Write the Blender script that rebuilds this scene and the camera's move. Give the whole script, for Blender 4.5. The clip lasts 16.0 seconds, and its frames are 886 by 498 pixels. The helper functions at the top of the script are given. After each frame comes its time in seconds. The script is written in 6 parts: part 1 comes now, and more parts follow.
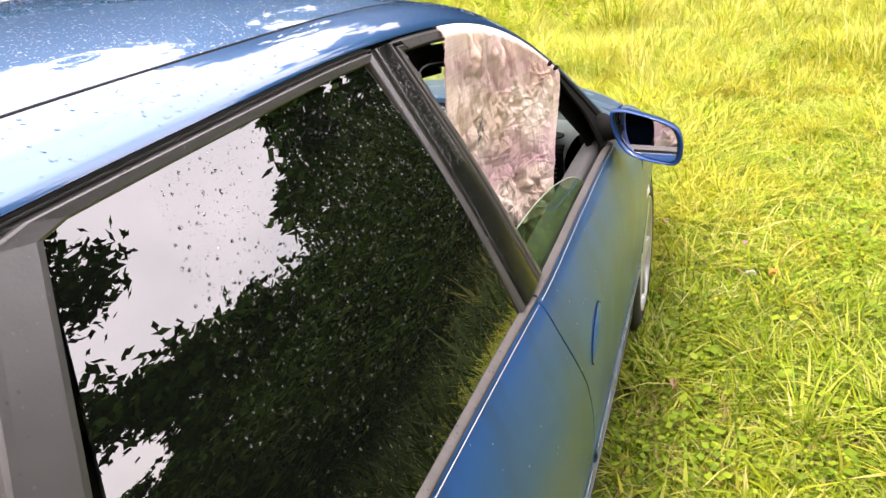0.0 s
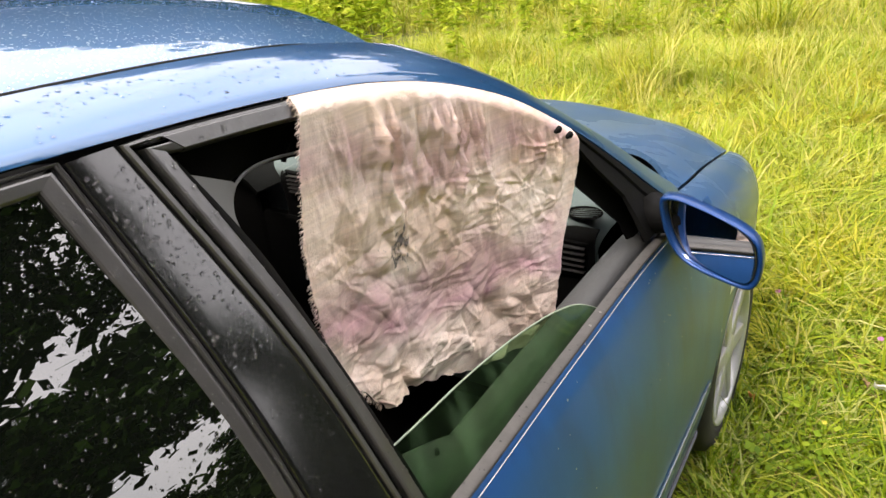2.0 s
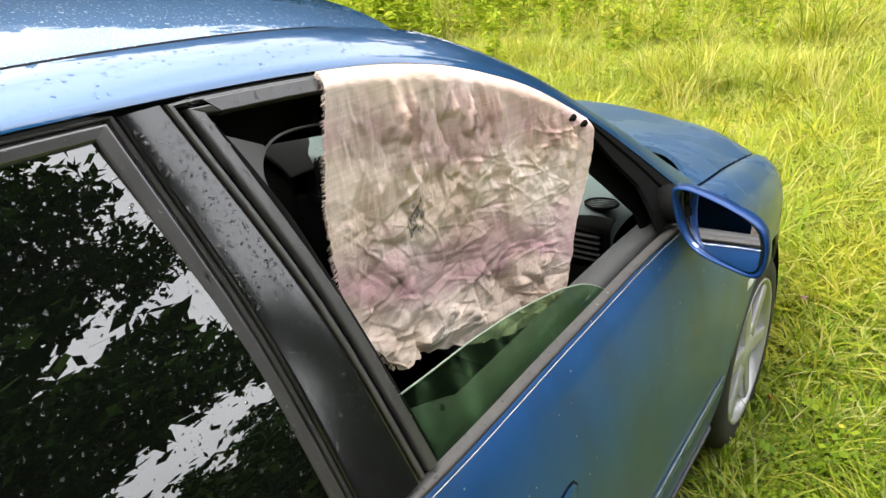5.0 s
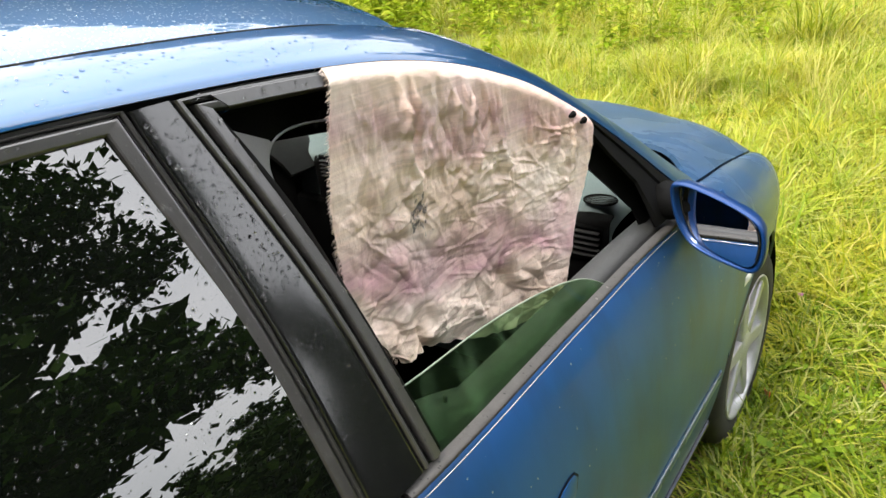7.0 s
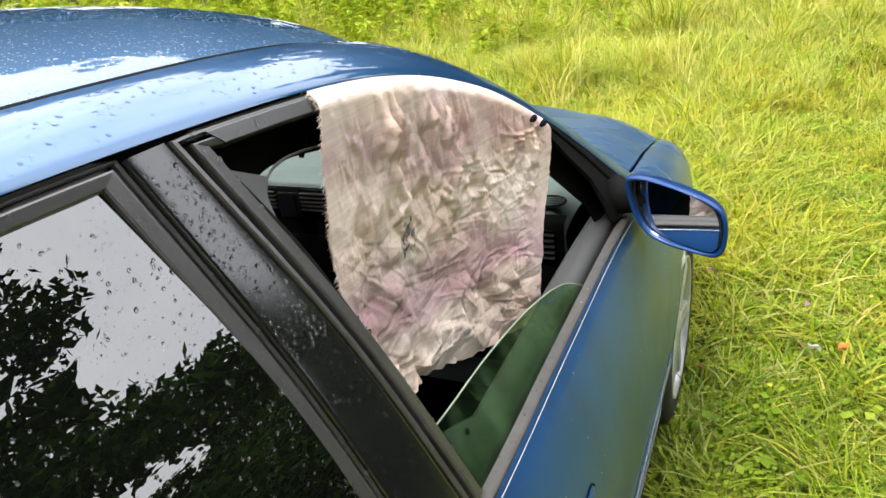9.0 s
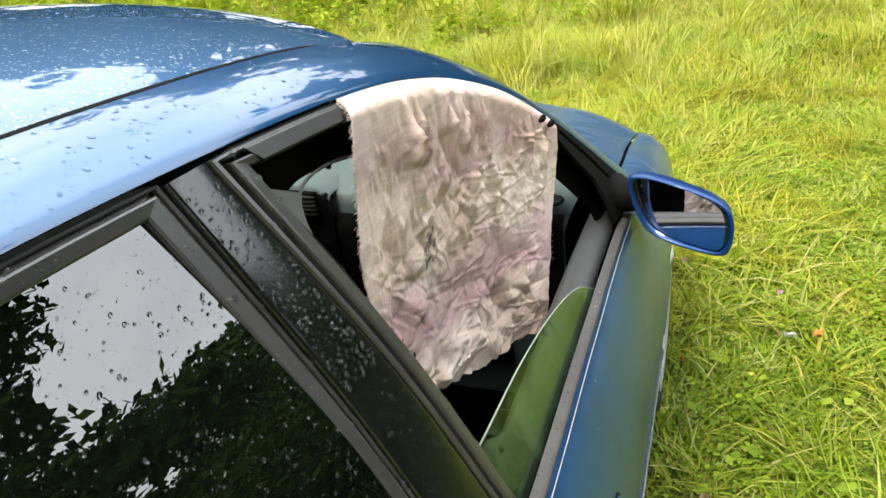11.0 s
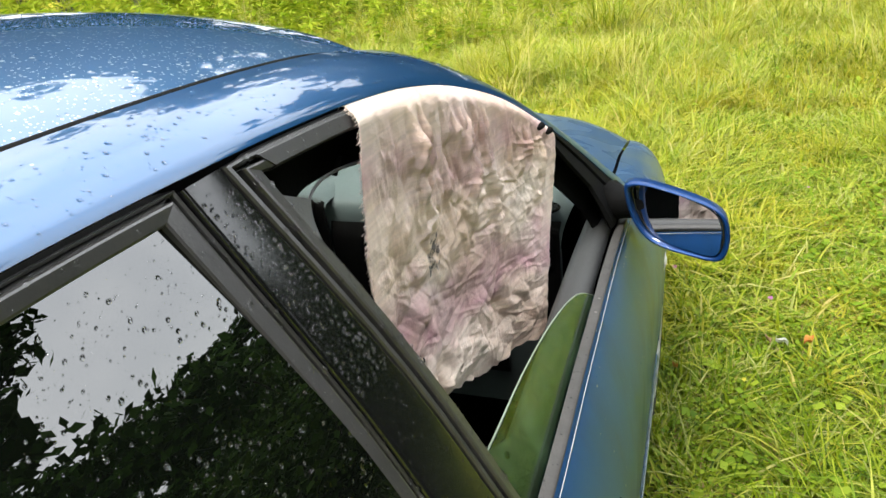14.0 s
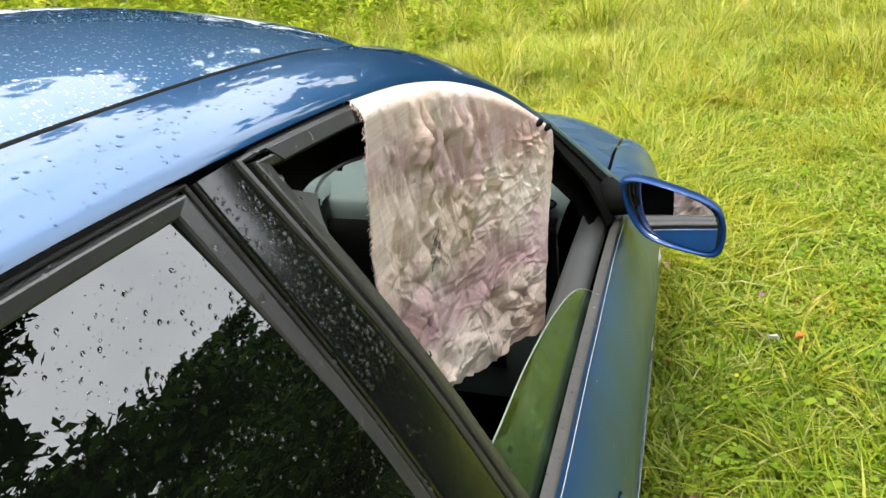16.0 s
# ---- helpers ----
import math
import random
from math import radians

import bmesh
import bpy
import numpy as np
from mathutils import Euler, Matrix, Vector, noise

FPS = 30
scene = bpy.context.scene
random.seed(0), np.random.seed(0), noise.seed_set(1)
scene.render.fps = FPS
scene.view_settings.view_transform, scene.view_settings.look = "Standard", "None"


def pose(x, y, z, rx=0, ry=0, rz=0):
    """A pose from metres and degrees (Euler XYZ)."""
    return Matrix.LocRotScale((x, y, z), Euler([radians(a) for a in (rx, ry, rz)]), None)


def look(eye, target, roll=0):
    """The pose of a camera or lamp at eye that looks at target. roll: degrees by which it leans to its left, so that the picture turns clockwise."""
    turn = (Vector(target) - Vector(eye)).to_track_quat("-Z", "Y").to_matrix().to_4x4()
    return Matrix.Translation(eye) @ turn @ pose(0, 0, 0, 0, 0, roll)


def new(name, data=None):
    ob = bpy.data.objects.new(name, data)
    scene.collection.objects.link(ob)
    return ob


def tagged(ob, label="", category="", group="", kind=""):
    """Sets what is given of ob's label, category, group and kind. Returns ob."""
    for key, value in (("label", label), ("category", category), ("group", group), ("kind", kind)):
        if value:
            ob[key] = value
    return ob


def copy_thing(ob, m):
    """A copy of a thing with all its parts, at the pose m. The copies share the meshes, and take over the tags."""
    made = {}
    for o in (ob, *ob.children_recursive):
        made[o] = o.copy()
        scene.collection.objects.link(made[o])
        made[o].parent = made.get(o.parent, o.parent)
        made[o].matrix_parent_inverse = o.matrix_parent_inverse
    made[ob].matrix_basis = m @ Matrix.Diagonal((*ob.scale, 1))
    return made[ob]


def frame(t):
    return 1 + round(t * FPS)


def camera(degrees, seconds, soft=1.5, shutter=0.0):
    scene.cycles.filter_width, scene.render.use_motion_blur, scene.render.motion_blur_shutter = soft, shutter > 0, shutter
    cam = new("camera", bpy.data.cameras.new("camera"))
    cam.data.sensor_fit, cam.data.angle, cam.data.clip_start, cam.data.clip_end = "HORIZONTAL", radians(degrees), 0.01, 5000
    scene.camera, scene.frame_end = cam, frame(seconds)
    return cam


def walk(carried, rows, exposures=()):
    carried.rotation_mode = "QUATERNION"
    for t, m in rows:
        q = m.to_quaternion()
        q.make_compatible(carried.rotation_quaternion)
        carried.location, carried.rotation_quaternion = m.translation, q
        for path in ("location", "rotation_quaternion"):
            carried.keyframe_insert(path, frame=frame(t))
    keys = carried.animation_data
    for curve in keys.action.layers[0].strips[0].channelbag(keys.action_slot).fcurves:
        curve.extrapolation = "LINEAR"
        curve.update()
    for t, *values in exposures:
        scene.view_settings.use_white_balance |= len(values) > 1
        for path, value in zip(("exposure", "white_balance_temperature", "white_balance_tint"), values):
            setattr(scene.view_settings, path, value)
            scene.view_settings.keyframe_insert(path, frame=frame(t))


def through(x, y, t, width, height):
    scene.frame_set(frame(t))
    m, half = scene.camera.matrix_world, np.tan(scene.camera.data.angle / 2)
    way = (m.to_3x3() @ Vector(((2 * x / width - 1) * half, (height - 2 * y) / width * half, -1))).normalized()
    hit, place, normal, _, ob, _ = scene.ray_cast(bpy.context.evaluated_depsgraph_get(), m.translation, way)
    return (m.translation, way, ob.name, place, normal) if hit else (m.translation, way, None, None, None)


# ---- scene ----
cam = camera(65.0, 16.0)
PATH = [
    (0, (1.085, -0.992, 1.543), (0.381, 0.67, 0.681), -6.4),
    (0.5, (1.131, -0.792, 1.539), (0.348, 0.857, 0.721), -7.4),
    (1, (1.179, -0.59, 1.544), (0.271, 1.003, 0.745), -5.1),
    (1.5, (1.18, -0.459, 1.548), (0.144, 1.048, 0.739), -6.5),
    (2, (1.151, -0.351, 1.528), (0.129, 1.132, 0.658), -5.6),
    (2.5, (1.173, -0.343, 1.527), (0.047, 1.072, 0.671), -6.8),
    (3, (1.213, -0.35, 1.521), (0.025, 0.988, 0.627), -6.0),
    (3.5, (1.209, -0.363, 1.512), (0.035, 1.002, 0.641), -6.4),
    (4, (1.205, -0.392, 1.514), (0.045, 1.002, 0.67), -6.4),
    (4.5, (1.21, -0.399, 1.521), (0.095, 1.032, 0.679), -5.3),
    (5, (1.216, -0.4, 1.513), (0.11, 1.034, 0.666), -4.9),
    (7.5, (1.219, -0.417, 1.513), (0.12, 1.022, 0.663), -4.9),
    (8, (1.209, -0.417, 1.511), (0.139, 1.041, 0.657), -5.1),
    (8.5, (1.126, -0.427, 1.519), (0.206, 1.131, 0.667), -6.3),
    (9, (1.066, -0.437, 1.519), (0.246, 1.173, 0.661), -7.2),
    (9.2, (1.049, -0.428, 1.52), (0.26, 1.184, 0.637), -6.8),
    (11.5, (0.964, -0.426, 1.535), (0.277, 1.226, 0.64), -7.0),
    (12, (0.96, -0.418, 1.533), (0.285, 1.239, 0.638), -6.9),
    (12.5, (0.962, -0.423, 1.533), (0.288, 1.235, 0.64), -6.5),
    (13, (0.965, -0.429, 1.534), (0.288, 1.234, 0.652), -6.5),
    (13.5, (0.961, -0.432, 1.534), (0.28, 1.234, 0.663), -6.7),
    (14, (0.954, -0.437, 1.534), (0.286, 1.232, 0.658), -6.6),
    (14.5, (0.95, -0.443, 1.537), (0.291, 1.229, 0.659), -6.2),
    (15, (0.946, -0.446, 1.533), (0.296, 1.227, 0.651), -6.3),
    (15.5, (0.943, -0.445, 1.533), (0.309, 1.232, 0.646), -6.1),
    (16, (0.941, -0.446, 1.533), (0.301, 1.231, 0.651), -6.3),
]
walk(cam, [(t, look(eye, target, roll)) for t, eye, target, roll in PATH], [(0, 1.72, 7150, 24), (0.6, 1.60, 7150, 22), (1.5, 1.32, 7150, 18), (3.0, 1.20, 6850, 12), (5, 1.25, 6750, 10), (8, 1.25, 6750, 10), (9, 1.25, 6650, 9), (12, 1.14, 6600, 7), (16, 1.07, 6600, 7)])

# ---- light ----
world = bpy.data.worlds.new("sky")
scene.world = world
world.use_nodes = True
wn, wl = world.node_tree.nodes, world.node_tree.links
wn.clear()
sky = wn.new("ShaderNodeTexSky")
sky.sky_type = "NISHITA"
sky.sun_disc = False
sky.sun_elevation, sky.sun_rotation = radians(52), radians(200)
clouds = wn.new("ShaderNodeTexNoise")
clouds.inputs["Scale"].default_value, clouds.inputs["Detail"].default_value = 2.6, 6
coords = wn.new("ShaderNodeTexCoord")
wl.new(coords.outputs["Generated"], clouds.inputs["Vector"])
cover = wn.new("ShaderNodeValToRGB")
cover.color_ramp.elements[0].position, cover.color_ramp.elements[0].color = 0.3, (5.6, 5.9, 6.4, 1)
cover.color_ramp.elements[1].position, cover.color_ramp.elements[1].color = 0.7, (9.4, 9.4, 9.6, 1)
wl.new(clouds.outputs["Fac"], cover.inputs["Fac"])
upward = wn.new("ShaderNodeSeparateXYZ")
wl.new(coords.outputs["Generated"], upward.inputs[0])
zenith = wn.new("ShaderNodeMapRange")
zenith.inputs["To Min"].default_value, zenith.inputs["To Max"].default_value = 0.85, 1.55
wl.new(upward.outputs["Z"], zenith.inputs["Value"])
bright = wn.new("ShaderNodeVectorMath")
bright.operation = "SCALE"
wl.new(cover.outputs[0], bright.inputs[0])
wl.new(zenith.outputs[0], bright.inputs["Scale"])
mixed = wn.new("ShaderNodeMix")
mixed.data_type = "RGBA"
mixed.inputs[0].default_value = 0.88
wl.new(sky.outputs[0], mixed.inputs[6])
wl.new(bright.outputs[0], mixed.inputs[7])
back = wn.new("ShaderNodeBackground")
back.inputs["Strength"].default_value = 0.15
wl.new(mixed.outputs[2], back.inputs["Color"])
wo = wn.new("ShaderNodeOutputWorld")
wl.new(back.outputs[0], wo.inputs["Surface"])
sun = new("sun", bpy.data.lights.new("sun", "SUN"))
sun.data.energy, sun.data.angle, sun.data.color = 1.6, radians(14), (1, 0.96, 0.88)
sun.matrix_world = look((-3, -8, 14), (0, 0, 0))


# ---- materials ----
def surf(name, c1, c2=None, scale=8.0, rough=0.5, metal=0.0, bump=0.0, bscale=60.0, coat=0.0, spec=0.5, ior=1.5, trans=0.0, rvar=0.0, detail=6, sheen=0.0):
    """A surface with a broad and a fine variation of colour, gloss and relief."""
    m = bpy.data.materials.new(name)
    m.use_nodes = True
    n, l = m.node_tree.nodes, m.node_tree.links
    p = n["Principled BSDF"]
    p.inputs["Roughness"].default_value, p.inputs["Metallic"].default_value = rough, metal
    p.inputs["IOR"].default_value, p.inputs["Specular IOR Level"].default_value = ior, spec
    p.inputs["Coat Weight"].default_value, p.inputs["Coat Roughness"].default_value = coat, 0.03
    p.inputs["Transmission Weight"].default_value = trans
    p.inputs["Sheen Weight"].default_value = sheen
    tc = n.new("ShaderNodeTexCoord")
    big = n.new("ShaderNodeTexNoise")
    big.inputs["Scale"].default_value, big.inputs["Detail"].default_value = scale, detail
    l.new(tc.outputs["Object"], big.inputs["Vector"])
    fine = n.new("ShaderNodeTexNoise")
    fine.inputs["Scale"].default_value, fine.inputs["Detail"].default_value = bscale, 4
    l.new(tc.outputs["Object"], fine.inputs["Vector"])
    mx = n.new("ShaderNodeMix")
    mx.data_type = "RGBA"
    mx.inputs[6].default_value, mx.inputs[7].default_value = (*c1, 1), (*(c2 or c1), 1)
    av = n.new("ShaderNodeMath")
    av.operation = "MULTIPLY_ADD"
    av.inputs[1].default_value, av.inputs[2].default_value = 1.6, -0.3
    av.use_clamp = True
    l.new(big.outputs["Fac"], av.inputs[0])
    l.new(av.outputs[0], mx.inputs[0])
    l.new(mx.outputs[2], p.inputs["Base Color"])
    if rvar:
        rm = n.new("ShaderNodeMapRange")
        rm.inputs["To Min"].default_value, rm.inputs["To Max"].default_value = max(0.0, rough - rvar), rough + rvar
        l.new(fine.outputs["Fac"], rm.inputs["Value"])
        l.new(rm.outputs[0], p.inputs["Roughness"])
    if bump:
        b = n.new("ShaderNodeBump")
        b.inputs["Strength"].default_value, b.inputs["Distance"].default_value = bump, 0.002
        l.new(fine.outputs["Fac"], b.inputs["Height"])
        l.new(b.outputs[0], p.inputs["Normal"])
    return m


def foliage(name, cols, through=0.35, rough=0.5, island=True, patch=None):
    """Leaves and blades: a colour for each piece, some light shining through."""
    m = bpy.data.materials.new(name)
    m.use_nodes = True
    n, l = m.node_tree.nodes, m.node_tree.links
    p = n["Principled BSDF"]
    g = n.new("ShaderNodeNewGeometry")
    r = n.new("ShaderNodeValToRGB")
    r.color_ramp.elements[0].color, r.color_ramp.elements[1].color = (*cols[0], 1), (*cols[-1], 1)
    for i, c in enumerate(cols[1:-1], 1):
        r.color_ramp.elements.new(i / (len(cols) - 1)).color = (*c, 1)
    l.new(g.outputs["Random Per Island"], r.inputs["Fac"])
    col = r.outputs[0]
    if patch:
        tc = n.new("ShaderNodeTexCoord")
        nz = n.new("ShaderNodeTexNoise")
        nz.inputs["Scale"].default_value, nz.inputs["Detail"].default_value = patch[0], 3
        l.new(tc.outputs["Object"], nz.inputs["Vector"])
        mr = n.new("ShaderNodeMapRange")
        mr.inputs["From Min"].default_value, mr.inputs["From Max"].default_value = 0.42, 0.62
        l.new(nz.outputs["Fac"], mr.inputs["Value"])
        mx = n.new("ShaderNodeMix")
        mx.data_type, mx.blend_type = "RGBA", "MULTIPLY"
        mx.inputs[7].default_value = (*patch[1], 1)
        l.new(mr.outputs[0], mx.inputs[0])
        l.new(col, mx.inputs[6])
        col = mx.outputs[2]
    l.new(col, p.inputs["Base Color"])
    p.inputs["Roughness"].default_value, p.inputs["Specular IOR Level"].default_value = rough, 0.2
    t = n.new("ShaderNodeBsdfTranslucent")
    l.new(col, t.inputs["Color"])
    s = n.new("ShaderNodeMixShader")
    s.inputs[0].default_value = through
    l.new(p.outputs[0], s.inputs[1])
    l.new(t.outputs[0], s.inputs[2])
    l.new(s.outputs[0], n["Material Output"].inputs["Surface"])
    return m


PAINT = surf("blue_metallic_paint", (0.012, 0.098, 0.26), (0.018, 0.115, 0.29), 5, 0.32, 0.6, 0.02, 900, coat=1.0)
PAINT.node_tree.nodes["Principled BSDF"].inputs["Coat IOR"].default_value = 2.0
DUSTY = surf("dusty_blue_paint", (0.014, 0.105, 0.36), (0.028, 0.13, 0.36), 4, 0.42, 0.55, 0.05, 300, coat=0.6, spec=0.3)
DUSTY.node_tree.nodes["Principled BSDF"].inputs["Coat Roughness"].default_value = 0.16


def dirt_and_reflection_streaks(m, colour, most):
    """Smeared dried dirt and painted meadow reflections over a paint, drawn out downwards."""
    n, l = m.node_tree.nodes, m.node_tree.links
    p = n["Principled BSDF"]
    src = p.inputs["Base Color"].links[0].from_socket
    tc, mp, nz, mr, mx = (n.new("ShaderNode" + k) for k in ("TexCoord", "Mapping", "TexNoise", "MapRange", "Mix"))
    mp.inputs["Scale"].default_value = (5, 9, 3.2)
    l.new(tc.outputs["Object"], mp.inputs["Vector"])
    l.new(mp.outputs[0], nz.inputs["Vector"])
    nz.inputs["Scale"].default_value, nz.inputs["Detail"].default_value = 1.0, 9
    mr.inputs["From Min"].default_value, mr.inputs["From Max"].default_value, mr.inputs["To Max"].default_value = 0.42, 0.68, most
    l.new(nz.outputs["Fac"], mr.inputs["Value"])
    mx.data_type = "RGBA"
    mx.inputs[7].default_value = (*colour, 1)
    l.new(mr.outputs[0], mx.inputs[0])
    l.new(src, mx.inputs[6])
    l.new(mx.outputs[2], p.inputs["Base Color"])


dirt_and_reflection_streaks(DUSTY, (0.030, 0.062, 0.070), 0.5)
# second colour blends dust with the grey-green of mirrored trees and sky
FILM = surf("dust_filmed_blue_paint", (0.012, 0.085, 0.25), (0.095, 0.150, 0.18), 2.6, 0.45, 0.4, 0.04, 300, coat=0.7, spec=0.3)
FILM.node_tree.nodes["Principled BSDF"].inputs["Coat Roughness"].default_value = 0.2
SATIN = surf("black_satin_trim", (0.006, 0.006, 0.0066), (0.010, 0.010, 0.0106), 14, 0.16, 0, 0.012, 300, rvar=0.04, ior=1.95)
RUBBER = surf("grey_weathered_rubber", (0.030, 0.0285, 0.028), (0.052, 0.049, 0.048), 26, 0.34, 0, 0.10, 260, rvar=0.08, ior=2.1)
BELT = surf("grey_speckled_sill_rubber", (0.048, 0.045, 0.043), (0.085, 0.079, 0.075), 30, 0.6, 0, 0.3, 260, rvar=0.1)
CAP = surf("blue_mirror_paint", (0.005, 0.044, 0.175), (0.008, 0.052, 0.195), 6, 0.40, 0.4, 0.03, 500, coat=0.5, spec=0.3)
SEAL = surf("black_rubber_seal", (0.003, 0.003, 0.003), (0.006, 0.006, 0.006), 40, 0.75, 0, 0.2, 300, spec=0.10)
TINT = surf("dark_tinted_glass", (0.003, 0.004, 0.003), (0.004, 0.005, 0.004), 3, 0.0, 0, ior=2.6, spec=0.5)
BRIGHT = surf("bright_trim_edge", (0.55, 0.57, 0.6), (0.36, 0.38, 0.42), 30, 0.22, 0.6)
SILVER = surf("silver_alloy", (0.62, 0.62, 0.63), (0.5, 0.5, 0.51), 20, 0.34, 0.5, 0.05, 200)
TYRE = surf("tyre_rubber", (0.018, 0.018, 0.018), (0.035, 0.033, 0.03), 20, 0.8, 0, 0.3, 150)
LEDGE = surf("dark_grey_door_ledge", (0.03, 0.03, 0.031), (0.042, 0.041, 0.041), 12, 0.55, 0, 0.35, 420)
DASH = surf("grey_dash_plastic", (0.080, 0.105, 0.105), (0.094, 0.122, 0.122), 12, 0.6, 0, 0.35, 420)
CARD = surf("grey_door_plastic", (0.050, 0.051, 0.052), (0.066, 0.066, 0.066), 12, 0.6, 0, 0.35, 420)
TRIM = surf("grey_pillar_trim", (0.13, 0.13, 0.135), (0.16, 0.16, 0.162), 12, 0.6, 0, 0.3, 420)
# black plastic; on far lining and trim this colour stands for cabin shade
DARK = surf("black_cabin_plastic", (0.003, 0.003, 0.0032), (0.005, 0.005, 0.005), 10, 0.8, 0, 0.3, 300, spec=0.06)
FABRIC = surf("dark_seat_fabric", (0.015, 0.015, 0.017), (0.028, 0.027, 0.028), 25, 0.9, 0, 0.5, 500)
MIRROR = surf("mirror_silver", (0.8, 0.82, 0.86), (0.78, 0.8, 0.84), 3, 0.02, 1.0)
LENS = surf("clear_lamp_plastic", (0.8, 0.8, 0.78), (0.7, 0.7, 0.68), 10, 0.15, 0, ior=1.5)
WATER = surf("rain_water", (1, 1, 1), (1, 1, 1), 5, 0.0, 0, ior=1.33, trans=1.0)
SOIL = surf("meadow_soil", (0.055, 0.072, 0.011), (0.105, 0.118, 0.020), 3, 0.95, 0, 0.8, 40)
BARK = surf("tree_bark", (0.012, 0.010, 0.008), (0.025, 0.021, 0.016), 6, 0.95, 0, 1.0, 25)


def specks(m, scale, reach, share, col):
    """Scattered small spots of dirt over a surface's colour."""
    n, l = m.node_tree.nodes, m.node_tree.links
    p = n["Principled BSDF"]
    src = p.inputs["Base Color"].links[0].from_socket
    tc = n.new("ShaderNodeTexCoord")
    vo = n.new("ShaderNodeTexVoronoi")
    vo.inputs["Scale"].default_value = scale
    l.new(tc.outputs["Object"], vo.inputs["Vector"])
    sep = n.new("ShaderNodeSeparateColor")
    l.new(vo.outputs["Color"], sep.inputs[0])
    size = n.new("ShaderNodeMapRange")
    size.inputs["From Min"].default_value, size.inputs["From Max"].default_value = 1 - share, 1.0
    size.inputs["To Min"].default_value, size.inputs["To Max"].default_value = 0.0, reach
    l.new(sep.outputs[0], size.inputs["Value"])
    lt = n.new("ShaderNodeMath")
    lt.operation = "LESS_THAN"
    l.new(vo.outputs["Distance"], lt.inputs[0])
    l.new(size.outputs[0], lt.inputs[1])
    mx = n.new("ShaderNodeMix")
    mx.data_type = "RGBA"
    mx.inputs[7].default_value = (*col, 1)
    l.new(lt.outputs[0], mx.inputs[0])
    l.new(src, mx.inputs[6])
    l.new(mx.outputs[2], p.inputs["Base Color"])
    return m


RAIL_PAINT = surf("blue_rail_paint_dusty_ahead", (0.012, 0.098, 0.26), (0.018, 0.115, 0.29), 5, 0.32, 0.6, 0.02, 900, coat=1.0)
rn, rl = RAIL_PAINT.node_tree.nodes, RAIL_PAINT.node_tree.links
rn["Principled BSDF"].inputs["Coat IOR"].default_value = 2.0
at = rn.new("ShaderNodeTexCoord")
xyz = rn.new("ShaderNodeSeparateXYZ")
rl.new(at.outputs["Object"], xyz.inputs[0])
for socket, lo, hi in (("Coat Roughness", 0.03, 0.34), ("Coat Weight", 1.0, 0.35)):
    dust = rn.new("ShaderNodeMapRange")
    dust.inputs["From Min"].default_value, dust.inputs["From Max"].default_value = 0.45, 0.85
    dust.inputs["To Min"].default_value, dust.inputs["To Max"].default_value = lo, hi
    rl.new(xyz.outputs["Y"], dust.inputs["Value"])
    rl.new(dust.outputs[0], rn["Principled BSDF"].inputs[socket])
ROOF_PAINT = surf("rain_spotted_blue_paint", (0.014, 0.108, 0.26), (0.020, 0.125, 0.29), 5, 0.36, 0.5, 0.02, 900, coat=1.0)
ROOF_PAINT.node_tree.nodes["Principled BSDF"].inputs["Coat IOR"].default_value = 2.0
specks(ROOF_PAINT, 290, 0.42, 0.55, (0.55, 0.63, 0.70))
specks(ROOF_PAINT, 130, 0.34, 0.25, (0.66, 0.70, 0.72))
specks(RAIL_PAINT, 60, 0.07, 0.2, (0.4, 0.42, 0.42))
specks(PAINT, 60, 0.07, 0.2, (0.4, 0.42, 0.42))
specks(DUSTY, 70, 0.15, 0.25, (0.34, 0.38, 0.40))
specks(DUSTY, 26, 0.07, 0.3, (0.5, 0.52, 0.52))
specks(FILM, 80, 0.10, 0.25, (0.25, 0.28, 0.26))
specks(RUBBER, 170, 0.26, 0.22, (0.075, 0.073, 0.072))
specks(RUBBER, 110, 0.20, 0.25, (0.008, 0.008, 0.008))
specks(BELT, 200, 0.40, 0.4, (0.02, 0.019, 0.018))
specks(BELT, 90, 0.25, 0.2, (0.16, 0.15, 0.14))


def smudged(m, lo, hi, scale=7.0):
    """Patches where dirt dulls the clear coat."""
    n, l = m.node_tree.nodes, m.node_tree.links
    tc = n.new("ShaderNodeTexCoord")
    nz = n.new("ShaderNodeTexNoise")
    nz.inputs["Scale"].default_value, nz.inputs["Detail"].default_value, nz.inputs["Distortion"].default_value = scale, 7, 0.8
    mr = n.new("ShaderNodeMapRange")
    mr.inputs["From Min"].default_value, mr.inputs["From Max"].default_value = 0.35, 0.65
    mr.inputs["To Min"].default_value, mr.inputs["To Max"].default_value = lo, hi
    l.new(tc.outputs["Object"], nz.inputs["Vector"])
    l.new(nz.outputs["Fac"], mr.inputs["Value"])
    l.new(mr.outputs[0], n["Principled BSDF"].inputs["Coat Roughness"])


smudged(DUSTY, 0.10, 0.22)
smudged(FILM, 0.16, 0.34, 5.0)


def glass(name, tint, rough=0.0):
    m = bpy.data.materials.new(name)
    m.use_nodes = True
    n, l = m.node_tree.nodes, m.node_tree.links
    p = n["Principled BSDF"]
    p.inputs["Base Color"].default_value = (*tint, 1)
    p.inputs["Transmission Weight"].default_value, p.inputs["Roughness"].default_value, p.inputs["IOR"].default_value = 1.0, rough, 1.5
    return m


